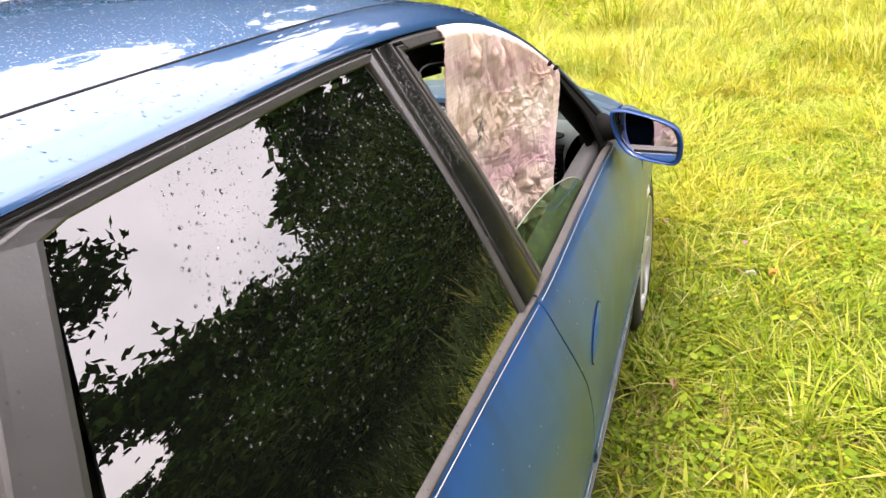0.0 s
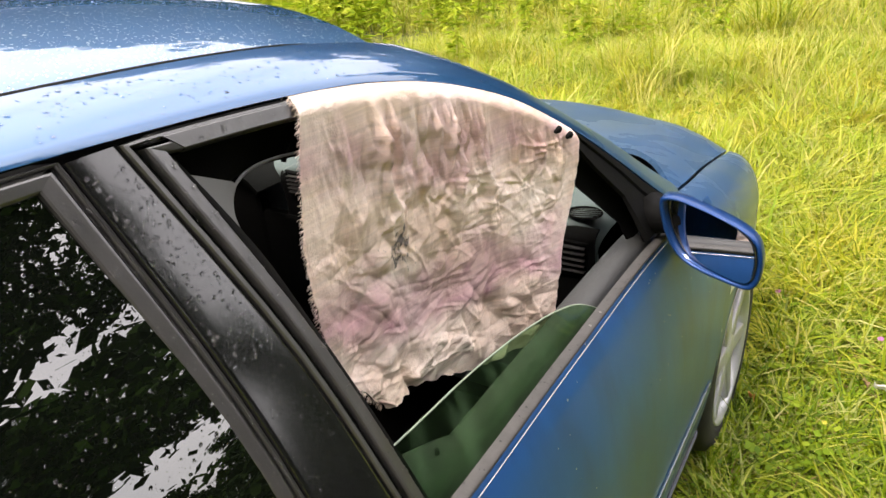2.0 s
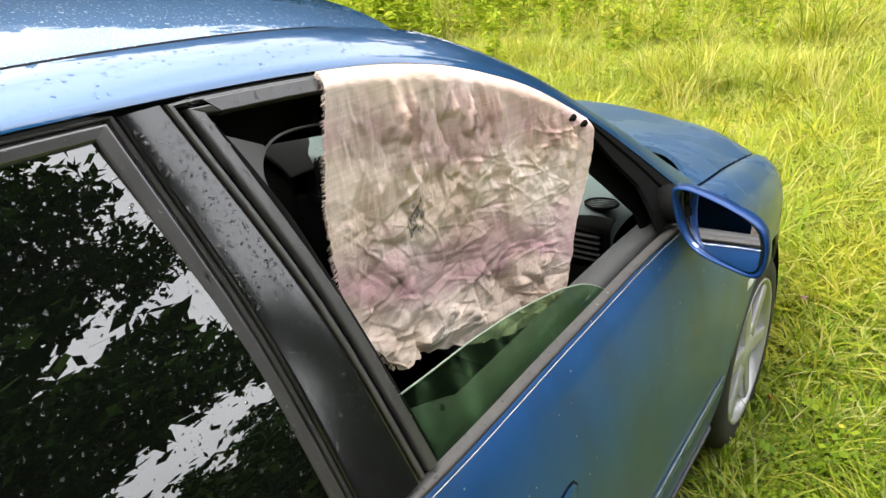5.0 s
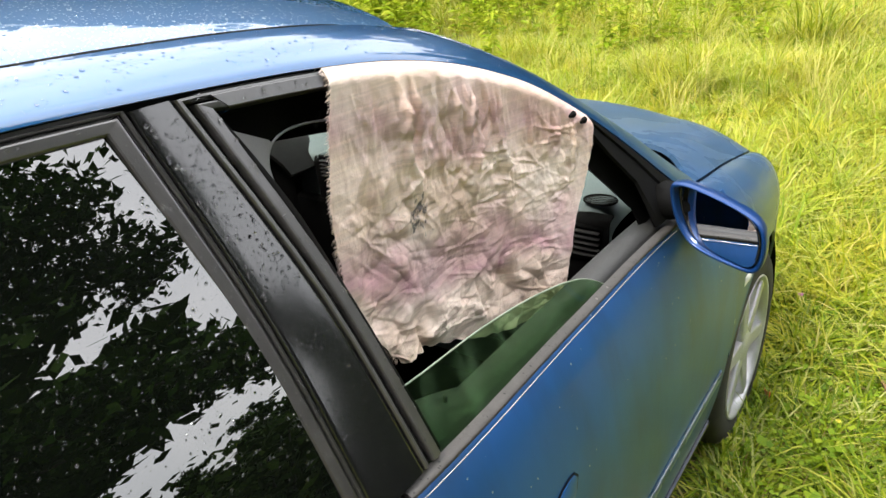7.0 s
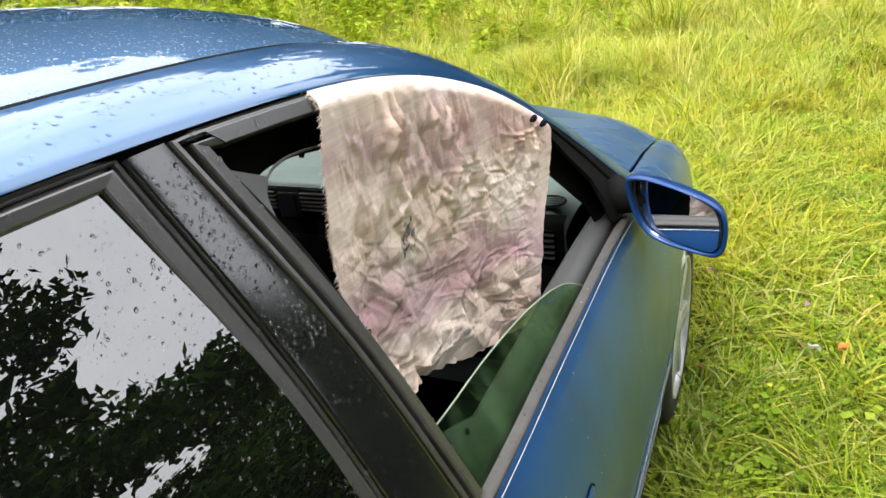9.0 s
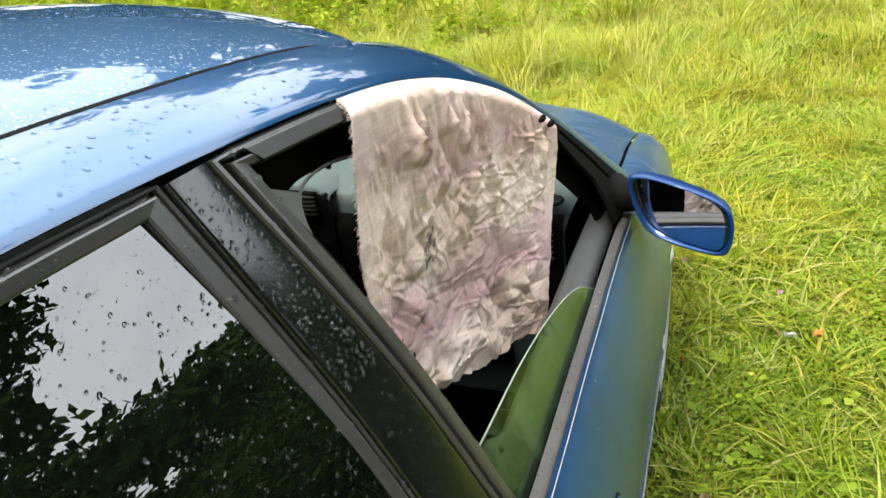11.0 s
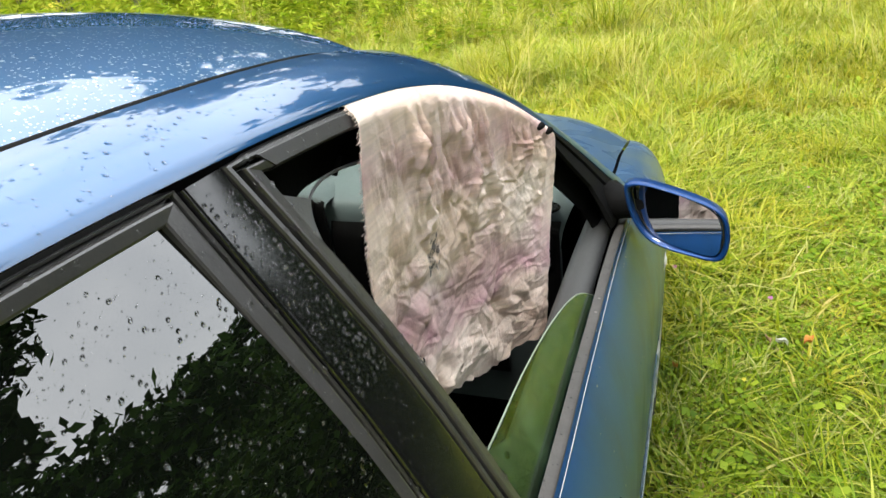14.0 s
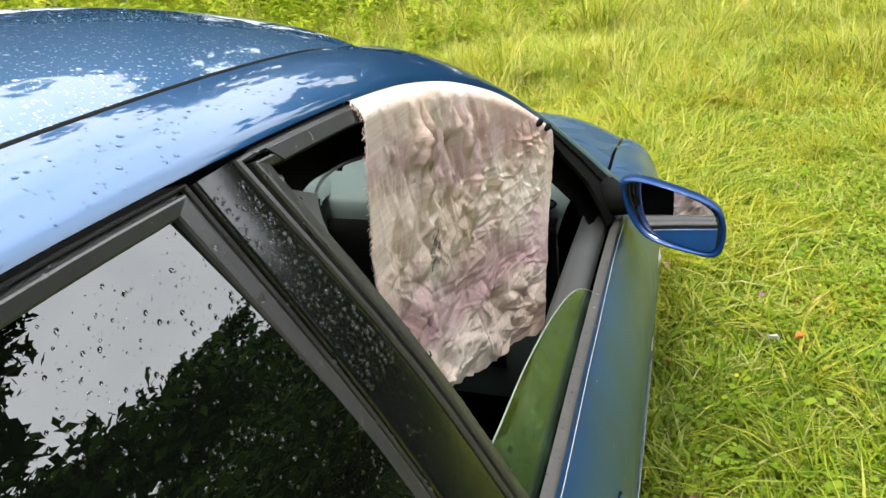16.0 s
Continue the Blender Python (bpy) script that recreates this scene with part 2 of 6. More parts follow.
GREEN_GLASS = glass("green_side_glass", (0.38, 0.62, 0.36))
PANE_EDGE = surf("ground_glass_edge", (0.34, 0.39, 0.31), (0.24, 0.30, 0.22), 60, 0.35, 0, 0.1, 500)
gn, gl = GREEN_GLASS.node_tree.nodes, GREEN_GLASS.node_tree.links
gn["Principled BSDF"].inputs["IOR"].default_value = 1.42
# wiped, streaky dirt on the pane
gt, gm, gz, gr = (gn.new("ShaderNode" + k) for k in ("TexCoord", "Mapping", "TexNoise", "MapRange"))
gm.inputs["Rotation"].default_value, gm.inputs["Scale"].default_value = (radians(38), 0, 0), (9, 26, 7)
gl.new(gt.outputs["Object"], gm.inputs["Vector"])
gl.new(gm.outputs[0], gz.inputs["Vector"])
gz.inputs["Scale"].default_value, gz.inputs["Detail"].default_value = 1.0, 8
gr.inputs["From Min"].default_value, gr.inputs["From Max"].default_value = 0.5, 0.74
gr.inputs["To Min"].default_value, gr.inputs["To Max"].default_value = 0.995, 0.93
gl.new(gz.outputs["Fac"], gr.inputs["Value"])
gl.new(gr.outputs[0], gn["Principled BSDF"].inputs["Transmission Weight"])
SCREEN_GLASS = glass("windscreen_glass", (0.86, 0.93, 0.88))
GRASS = foliage("meadow_grass", [(0.17, 0.26, 0.014), (0.35, 0.435, 0.026), (0.50, 0.525, 0.070), (0.57, 0.575, 0.12), (0.22, 0.35, 0.014), (0.66, 0.60, 0.26)], 0.4, 0.45, patch=(2.6, (1.06, 0.93, 0.66)))
GRASS_LUSH = foliage("lush_grass", [(0.06, 0.12, 0.006), (0.15, 0.25, 0.009), (0.28, 0.38, 0.014), (0.46, 0.52, 0.05), (0.10, 0.18, 0.006), (0.58, 0.58, 0.20)], 0.4, 0.45, patch=(5.0, (0.74, 0.78, 0.62)))
DEAD = foliage("dead_grass", [(0.30, 0.20, 0.08), (0.42, 0.30, 0.14), (0.22, 0.15, 0.06)], 0.2, 0.8)
STRAW = foliage("dry_stalks", [(0.52, 0.48, 0.12), (0.64, 0.57, 0.20), (0.46, 0.47, 0.08)], 0.25, 0.7)
HERB = foliage("herb_leaves", [(0.11, 0.20, 0.010), (0.20, 0.31, 0.015), (0.32, 0.41, 0.03)], 0.35, 0.55)
WHITE_PETAL = foliage("white_petals", [(0.75, 0.74, 0.66), (0.8, 0.8, 0.74)], 0.3, 0.7)
YELLOW_PETAL = foliage("yellow_petals", [(0.75, 0.62, 0.06), (0.8, 0.7, 0.12)], 0.3, 0.7)
PINK_PETAL = foliage("pink_petals", [(0.50, 0.16, 0.42), (0.58, 0.24, 0.5)], 0.3, 0.7)
DRY_LEAF = foliage("dry_leaf_brown", [(0.36, 0.24, 0.15), (0.42, 0.28, 0.18)], 0.2, 0.8)
ORANGE_LEAF = surf("orange_dry_leaf", (0.55, 0.20, 0.04), (0.68, 0.32, 0.09), 60, 0.7, 0, 0.2, 200)
# tree shade is put into this near-black green
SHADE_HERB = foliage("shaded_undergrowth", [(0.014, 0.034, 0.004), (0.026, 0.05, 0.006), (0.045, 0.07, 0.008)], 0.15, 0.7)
WEED = foliage("weed_leaves", [(0.19, 0.30, 0.012), (0.32, 0.43, 0.02), (0.44, 0.51, 0.04), (0.52, 0.54, 0.06)], 0.4, 0.6)
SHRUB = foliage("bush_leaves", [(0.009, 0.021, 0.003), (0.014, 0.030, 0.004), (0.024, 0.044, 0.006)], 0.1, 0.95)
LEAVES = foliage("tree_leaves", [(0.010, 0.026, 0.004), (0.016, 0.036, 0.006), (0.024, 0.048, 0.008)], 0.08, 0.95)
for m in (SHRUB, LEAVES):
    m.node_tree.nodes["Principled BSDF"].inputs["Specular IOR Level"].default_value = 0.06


# ---- shapes ----
def curve(*pts):
    """A smooth function through (x, y, ...) points."""
    a = np.array(sorted(pts), float)
    xs, ys = a[:, 0], a[:, 1:]
    h = np.diff(xs)[:, None]
    d = np.diff(ys, axis=0) / h
    m = np.vstack([d[:1], (d[:-1] * h[1:] + d[1:] * h[:-1]) / (h[1:] + h[:-1]), d[-1:]])

    def f(x):
        x = min(max(x, xs[0]), xs[-1])
        i = min(max(int(np.searchsorted(xs, x)) - 1, 0), len(xs) - 2)
        k, t = xs[i + 1] - xs[i], (x - xs[i]) / (xs[i + 1] - xs[i])
        r = (2 * t**3 - 3 * t**2 + 1) * ys[i] + (t**3 - 2 * t**2 + t) * k * m[i] + (3 * t**2 - 2 * t**3) * ys[i + 1] + (t**3 - t**2) * k * m[i + 1]
        return float(r[0]) if len(r) == 1 else r
    return f


def lerp(a, b, t):
    return a + (b - a) * t


def link(name, verts, faces, mat, parent=None, label="", smooth=True, solid=0.0, bevel=0.0, side=1):
    if side < 0:
        verts = [(2 * CX - v[0], v[1], v[2]) for v in verts]
        faces = [tuple(reversed(f)) for f in faces]
    if solid:
        q = sum((Vector(verts[g[1]]) - Vector(verts[g[0]])).cross(Vector(verts[g[2]]) - Vector(verts[g[1]])).dot(Vector(verts[g[0]]) - Vector((CX, verts[g[0]][1] * 0.9, 0.7))) for g in faces)
        if q < 0:
            faces = [tuple(reversed(g)) for g in faces]
    flat = len(faces)
    if solid:
        verts = [Vector(p) for p in verts]
        nrm = [Vector() for _ in verts]
        edges = {}
        for g in faces:
            q = (verts[g[2]] - verts[g[0]]).cross(verts[g[-1]] - verts[g[1]])
            for k, i in enumerate(g):
                nrm[i] += q
                edges.setdefault((min(i, g[k - 1]), max(i, g[k - 1])), []).append((g[k - 1], i))
        n0 = len(verts)
        verts = verts + [p - solid * q.normalized() for p, q in zip(verts, nrm)]
        faces = list(faces) + [tuple(n0 + i for i in reversed(g)) for g in faces]
        flat = len(faces)
        for pair in edges.values():
            if len(pair) == 1:
                a, c = pair[0]
                i = len(verts)
                verts += [verts[a], verts[c], verts[n0 + c], verts[n0 + a]]
                faces.append((i + 1, i, i + 3, i + 2))
    me = bpy.data.meshes.new(name)
    me.from_pydata([tuple(map(float, v)) for v in verts], [], [tuple(map(int, f)) for f in faces])
    me.materials.append(mat)
    if smooth:
        me.polygons.foreach_set("use_smooth", [True] * flat + [False] * (len(faces) - flat))
    me.update()
    ob = new(name, me)
    if parent:
        ob.parent = parent
    if label:
        ob["label"] = label
    if bevel:
        b = ob.modifiers.new("edge", "BEVEL")
        b.width, b.segments, b.limit_method, b.angle_limit = bevel, 2, "ANGLE", radians(40)
        b.harden_normals = False
    return ob


def part(name, bm, mat, parent, label="", smooth=False, bevel=0.0):
    me = bpy.data.meshes.new(name)
    bm.to_mesh(me)
    bm.free()
    me.materials.append(mat)
    if smooth:
        me.polygons.foreach_set("use_smooth", [True] * len(me.polygons))
    ob = new(name, me)
    ob.parent = parent
    if label:
        ob["label"] = label
    if bevel:
        b = ob.modifiers.new("edge", "BEVEL")
        b.width, b.segments, b.limit_method, b.angle_limit = bevel, 2, "ANGLE", radians(40)
    return ob


def gridmesh(f, nu, nv, flip=False):
    v = [f(i / nu, j / nv) for j in range(nv + 1) for i in range(nu + 1)]
    w = nu + 1
    q = [(j * w + i, j * w + i + 1, (j + 1) * w + i + 1, (j + 1) * w + i) for j in range(nv) for i in range(nu)]
    return v, ([tuple(reversed(a)) for a in q] if flip else q)


def tube(path, r, n=8, closed=False):
    """A round bar along the points of a path."""
    P = [Vector(p) for p in path]
    v, f = [], []
    for i, p in enumerate(P):
        a, b = P[max(i - 1, 0)], P[min(i + 1, len(P) - 1)]
        if closed:
            a, b = P[i - 1], P[(i + 1) % len(P)]
        t = (b - a).normalized()
        s = t.cross(Vector((0, 0, 1)) if abs(t.z) < 0.9 else Vector((1, 0, 0))).normalized()
        u = s.cross(t)
        ri = r[i] if isinstance(r, (list, tuple)) else r
        v += [tuple(p + ri * (math.cos(k * math.tau / n) * s + math.sin(k * math.tau / n) * u)) for k in range(n)]
    m = len(P)
    for i in range(m if closed else m - 1):
        for k in range(n):
            f.append((i * n + k, i * n + (k + 1) % n, ((i + 1) % m) * n + (k + 1) % n, ((i + 1) % m) * n + k))
    if not closed:
        f += [tuple(range(n))[::-1], tuple((m - 1) * n + k for k in range(n))]
    return v, f


def box(bm, x0, x1, y0, y1, z0, z1):
    r = bmesh.ops.create_cube(bm, size=1, matrix=Matrix.LocRotScale(((x0 + x1) / 2, (y0 + y1) / 2, (z0 + z1) / 2), None, (x1 - x0, y1 - y0, z1 - z0)))
    return r["verts"]


def revolve(profile, n, axis_x=0.0):
    """Profile points (x, r) turned round the x axis."""
    v = [(x, r * math.cos(k * math.tau / n), r * math.sin(k * math.tau / n)) for k in range(n) for x, r in profile]
    m = len(profile)
    f = [(k * m + i, ((k + 1) % n) * m + i, ((k + 1) % n) * m + i + 1, k * m + i + 1) for k in range(n) for i in range(m - 1)]
    return v, f


# ---- the car's lines: y runs to its nose, x to its right side ----
CX = 0.02
sealz = curve((-1.85, 1.20), (-1.6, 1.30), (-1.3, 1.35), (-1.0, 1.375), (-0.69, 1.384), (-0.42, 1.388), (-0.18, 1.389), (-0.038, 1.384), (0.055, 1.379), (0.16, 1.371), (0.285, 1.355), (0.425, 1.32), (0.585, 1.252), (0.687, 1.186), (0.80, 1.098), (0.911, 1.004), (1.0, 0.935))
beltz = curve((-1.9, 1.0), (-1.0, 0.985), (-0.489, 0.972), (-0.055, 0.955), (0.0, 0.952), (0.40, 0.95), (0.77, 0.946), (1.0, 0.932), (1.15, 0.92))
rail_in = curve((-1.85, 0.47, 1.24), (-1.6, 0.51, 1.35), (-1.2, 0.54, 1.415), (-0.6, 0.55, 1.433), (-0.3, 0.55, 1.431), (-0.03, 0.55, 1.426), (0.105, 0.55, 1.419), (0.243, 0.55, 1.406), (0.362, 0.55, 1.387), (0.46, 0.552, 1.364), (0.6, 0.585, 1.30), (0.8, 0.65, 1.175), (0.9, 0.685, 1.108), (1.0, 0.717, 1.034), (1.16, 0.758, 0.925))
seamline = curve((1.13, 0.767, 0.915), (1.215, 0.765, 0.90), (1.5, 0.752, 0.853), (1.89, 0.735, 0.769), (2.05, 0.69, 0.70))
bodyx = curve((0.10, 0.82), (0.20, 0.845), (0.30, 0.868), (0.40, 0.883), (0.50, 0.890), (0.62, 0.892), (0.74, 0.887), (0.80, 0.877), (0.85, 0.864), (0.90, 0.847), (0.93, 0.834), (0.97, 0.815))
taper = curve((-2.0, -0.11), (-1.6, -0.035), (-1.1, -0.005), (-0.5, 0.0), (1.0, 0.0), (1.35, 0.0), (1.6, -0.012), (1.85, -0.055), (2.05, -0.14), (2.2, -0.30))


def sx(z):
    return 0.82 - 0.447 * (z - 0.95)


def sp(y, z, out=0.0):
    return (sx(z) + 0.913 * out, y, z + 0.408 * out)


def bx(y, z):
    return bodyx(z) + taper(y)


car = tagged(new("car"), "blue metallic hatchback parked on grass, wet with rain, window half open", "car")


# roof
def roof_pt(u, v):
    a = 2 * u - 1
    y = lerp(-1.6, 0.425 + 0.10 * (1 - a * a), v)
    ye = lerp(-1.6, 0.425, v)
    x, z = rail_in(ye)
    return (CX + a * (x - 0.006 - CX), y, z - 0.002 + 0.064 * (1 - a * a) * (0.9 + 0.1 * math.sin(math.pi * v)) - 0.01 * a**8)


def rail_pt(u, v):
    y = lerp(-1.8, 1.14, v)
    xi, zi = rail_in(y)
    ys = y if y < 0.4 else lerp(0.4, 0.985, (y - 0.4) / 0.74)
    zo = sealz(ys) + 0.006
    xo = sx(zo) + 0.008
    b = math.sin(math.pi * u)
    k = 0.007 if y < 0.4 else 0.008
    roll = 0.5 * max(0.0, (u - 0.93) / 0.07) ** 2
    return (lerp(xi + 0.006, xo, u) + b * k * 0.55 - 0.004 * roll, lerp(y, ys, u), lerp(zi, zo, u) + b * k * 0.85 - 0.006 * roll)


def door_pt(y0, y1):
    def f(u, v):
        z = lerp(beltz(lerp(y0(0.95), y1(0.95), u)) - 0.008, 0.285, v)
        y = lerp(y0(z), y1(z), u)
        edge = 0.004 * max(0.0, 1 - v / 0.03)
        return (bx(y, z) - edge, y, z)
    return f


gap = curve((0.28, 0.165), (0.38, 0.172), (0.476, 0.17), (0.60, 0.145), (0.70, 0.10), (0.80, 0.045), (0.87, 0.016), (0.95, 0.0))
front_edge = curve((0.28, 1.13), (0.5, 1.165), (0.70, 1.175), (0.95, 1.15))
rear_edge = curve((0.28, -0.72), (0.45, -0.78), (0.62, -0.95), (0.80, -1.02), (0.98, -1.0))
ARCH = {1: 1.475, -1: -1.16}
ARCHR, WZ = 0.352, 0.305


def arch_bottom(y, c):
    d = abs(y - c)
    return max(0.24, WZ + math.sqrt(max(ARCHR**2 - d * d, 0.0)) if d < ARCHR else 0.24)


def fender_pt(u, v):
    y = lerp(1.16, 2.04, u)
    xs, zs = seamline(y)
    zt = zs - 0.15
    ye = y + (1 - v) * 0.0
    if v < 0.4:
        a = v / 0.4 * math.pi / 2
        return (lerp(xs + 0.004, bx(ye, zt), math.sin(a) ** 0.92), ye, zt + (zs - 0.002 - zt) * math.cos(a) ** 0.9)
    z = lerp(zt, arch_bottom(y, ARCH[1]), (v - 0.4) / 0.6)
    edge = max(0.0, 1 - (1 - v) / 0.04) * 0.002
    return (bx(ye, z) + (edge if abs(y - ARCH[1]) < ARCHR + 0.02 else 0), ye, z)


def hood_pt(u, v):
    a = 2 * u - 1
    y = lerp(1.16 + 0.22 * (1 - abs(a) ** 3) + 0.105 * math.sin(math.pi * min(1, max(0, (abs(a) - 0.62) / 0.375))), 2.05 + 0.10 * (1 - a * a), v)
    ys = lerp(1.16, 2.05, v)
    x, z = seamline(ys)
    crown = curve((0, 0.030), (0.5, 0.078), (0.85, 0.085), (1, 0.06))(v)
    return (CX + a * (x - 0.004 - CX), y, z + crown * (1 - abs(a) ** 2.4))


def quarter_pt(u, v):
    y = lerp(-1.03, -1.95, u)
    z = lerp(beltz(y) - 0.008, arch_bottom(y, ARCH[-1]), v)
    yy = y if u > 0.12 else lerp(rear_edge(z) - 0.006, y, u / 0.12)
    return (bx(yy, z), yy, z)


def screen_pt(u, v):
    a = 2 * u - 1
    xt, xb = 0.548 - CX, 0.750 - CX
    yt, yb = 0.428 + 0.10 * (1 - a * a), 1.15 + 0.12 * (1 - a * a)
    zt = 1.362 + 0.055 * (1 - a * a)
    zb = 0.895 + 0.045 * (1 - a * a)
    bulge = 0.018 * math.sin(math.pi * v)
    return (CX + a * lerp(xt, xb, v), lerp(yt, yb, v) + bulge * 0.6, lerp(zt, zb, v) + bulge)


def back_pt(u, v):
    a = 2 * u - 1
    return (CX + a * lerp(0.49, 0.60, v), lerp(-1.61, -1.98, v) - 0.03 * (1 - a * a), lerp(1.355, 0.99, v) + lerp(0.04, 0, v) * (1 - a * a))


v, f = gridmesh(roof_pt, 40, 60)
link("roof", v, f, ROOF_PAINT, car, "blue metallic roof with dried rain specks", solid=0.012)
v, f = gridmesh(lambda u, w: Vector(hood_pt(lerp(0.02, 0.98, u), lerp(-0.16, 0.98, w))) - Vector((0, 0, 0.05)), 40, 16, True)
link("hood_liner", v, f, SEAL, car, "black lining in the gap under the hood", solid=0.006)
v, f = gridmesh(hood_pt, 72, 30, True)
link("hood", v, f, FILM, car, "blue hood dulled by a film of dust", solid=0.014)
v, f = gridmesh(screen_pt, 24, 20, True)
ws = link("windscreen", v, f, SCREEN_GLASS, car, "clear curved windscreen", solid=0.005)
ws.visible_shadow = False
v, f = gridmesh(back_pt, 16, 12)
link("rear_window", v, f, TINT, car, solid=0.006)

for s in (1, -1):
    v, f = gridmesh(rail_pt if s > 0 else lambda u, w: Vector(rail_pt(u, w)) - Vector((0, 0, 0.03)), 14, 130)
    link("roof_side_rail", v, f, RAIL_PAINT, car, solid=0.012, side=s)
    v, f = gridmesh(lambda u, w: (rail_in(lerp(-1.75, 1.05, w))[0] - 0.006 + 0.012 * u, lerp(-1.75, 1.05, w), rail_in(lerp(-1.75, 1.05, w))[1] - 0.0015 + 0.003 * math.sin(math.pi * u) - 0.010 * min(1.0, max(0.0, (lerp(-1.75, 1.05, w) - 0.25) / 0.2))), 6, 100)
    link("roof_moulding", v, f, SEAL, car, "black rubber roof moulding", solid=0.008, side=s)
    v, f = gridmesh(lambda u, w: (seamline(lerp(1.16, 2.03, w))[0] - 0.03 + 0.06 * u, lerp(1.16, 2.03, w), seamline(lerp(1.16, 2.03, w))[1] - 0.030 - 0.02 * u), 2, 24)
    link("hood_gutter", v, f, SEAL, car, solid=0.004, side=s)
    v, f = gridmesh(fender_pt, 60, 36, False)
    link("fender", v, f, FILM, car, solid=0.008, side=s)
    v, f = gridmesh(quarter_pt, 40, 24)
    link("quarter_panel", v, f, PAINT, car, solid=0.008, side=s)


# ---- doors, frames, glass ----
def band(a, b, n, out=0.0, profile=((0, 0), (0.08, 0.004), (0.92, 0.004), (1, 0))):
    """A strip on the side's glass plane between two lines a(s), b(s) of (y, z), with a raised section."""
    v = []
    for i in range(n + 1):
        (ya, za), (yb, zb) = a(i / n), b(i / n)
        v += [sp(lerp(ya, yb, w), lerp(za, zb, w), out + h) for w, h in profile]
    m = len(profile)
    f = [(i * m + k, i * m + k + 1, (i + 1) * m + k + 1, (i + 1) * m + k) for i in range(n) for k in range(m - 1)]
    return v, f


def line(y0, z0, y1, z1):
    return lambda s: (lerp(y0, y1, s), lerp(z0, z1, s))


def poly(pts):
    """A broken line through the points, each stretch taking an equal share of the run."""
    def f(s):
        k = min(int(s * (len(pts) - 1) + 1e-9), len(pts) - 2)
        t = s * (len(pts) - 1) - k
        return (lerp(pts[k][0], pts[k + 1][0], t), lerp(pts[k][1], pts[k + 1][1], t))
    return f


def rounded(pts):
    """Cuts the corners of a broken line twice, keeping its ends."""
    for _ in range(2):
        q = [pts[0]]
        for a, b in zip(pts, pts[1:]):
            q += [(lerp(a[0], b[0], t), lerp(a[1], b[1], t)) for t in (0.25, 0.75)]
        pts = q + [pts[-1]]
    return pts


def seal_line(y0, y1, dz):
    return lambda s: (lerp(y0, y1, s), sealz(lerp(y0, y1, s)) + dz)


# the slanting upright lines of the middle pillar, as (y at the top, y at the belt)
top, bot = 1.381, 0.957


cover_rear = curve((0.93, -0.043), (1.17, -0.054), (1.40, -0.090))
cover_front = curve((0.93, 0.040), (1.17, 0.0125), (1.40, -0.048))
band_inner = curve((0.93, 0.076), (1.17, 0.048), (1.39, -0.007))
rear_inner = curve((0.93, -0.064), (1.17, -0.079), (1.40, -0.119))


def up(edge, off):
    """An upright edge of the middle pillar, moved along the car by off."""
    return lambda s: (edge(lerp(top, bot, s)) + off, lerp(top, bot, s))


def edge_points(edge, off, z0, z1, n=9):
    return [(edge(z) + off, z) for z in np.linspace(z0, z1, n)]


def handle(door, y, z, s):
    """A slim lens-shaped flap handle in a shallow cup."""
    def flap(u, w):
        a, b = 2 * u - 1, 2 * w - 1
        k = math.sqrt(max(0.0, 1 - a * a))
        zz = z + 0.026 * a + 0.026 * b * k
        yy = y + 0.070 * a
        return (bx(yy, zz) + 0.002 + 0.006 * (1 - a * a) * (1 - 0.6 * b * b), yy, zz)
    def cup(u, w):
        a, b = 2 * u - 1, 2 * w - 1
        k = math.sqrt(max(0.0, 1 - a * a))
        zz = z + 0.027 * a + 0.029 * b * k
        yy = y + 0.074 * a
        return (bx(yy, zz) + 0.0015, yy, zz)
    link("door_handle", *gridmesh(flap, 16, 8), DUSTY, door, "blue painted flap handle", solid=0.004, side=s)
    link("handle_cup", *gridmesh(cup, 16, 8), SEAL, door, "dark gap round the handle", solid=0.001, side=s)


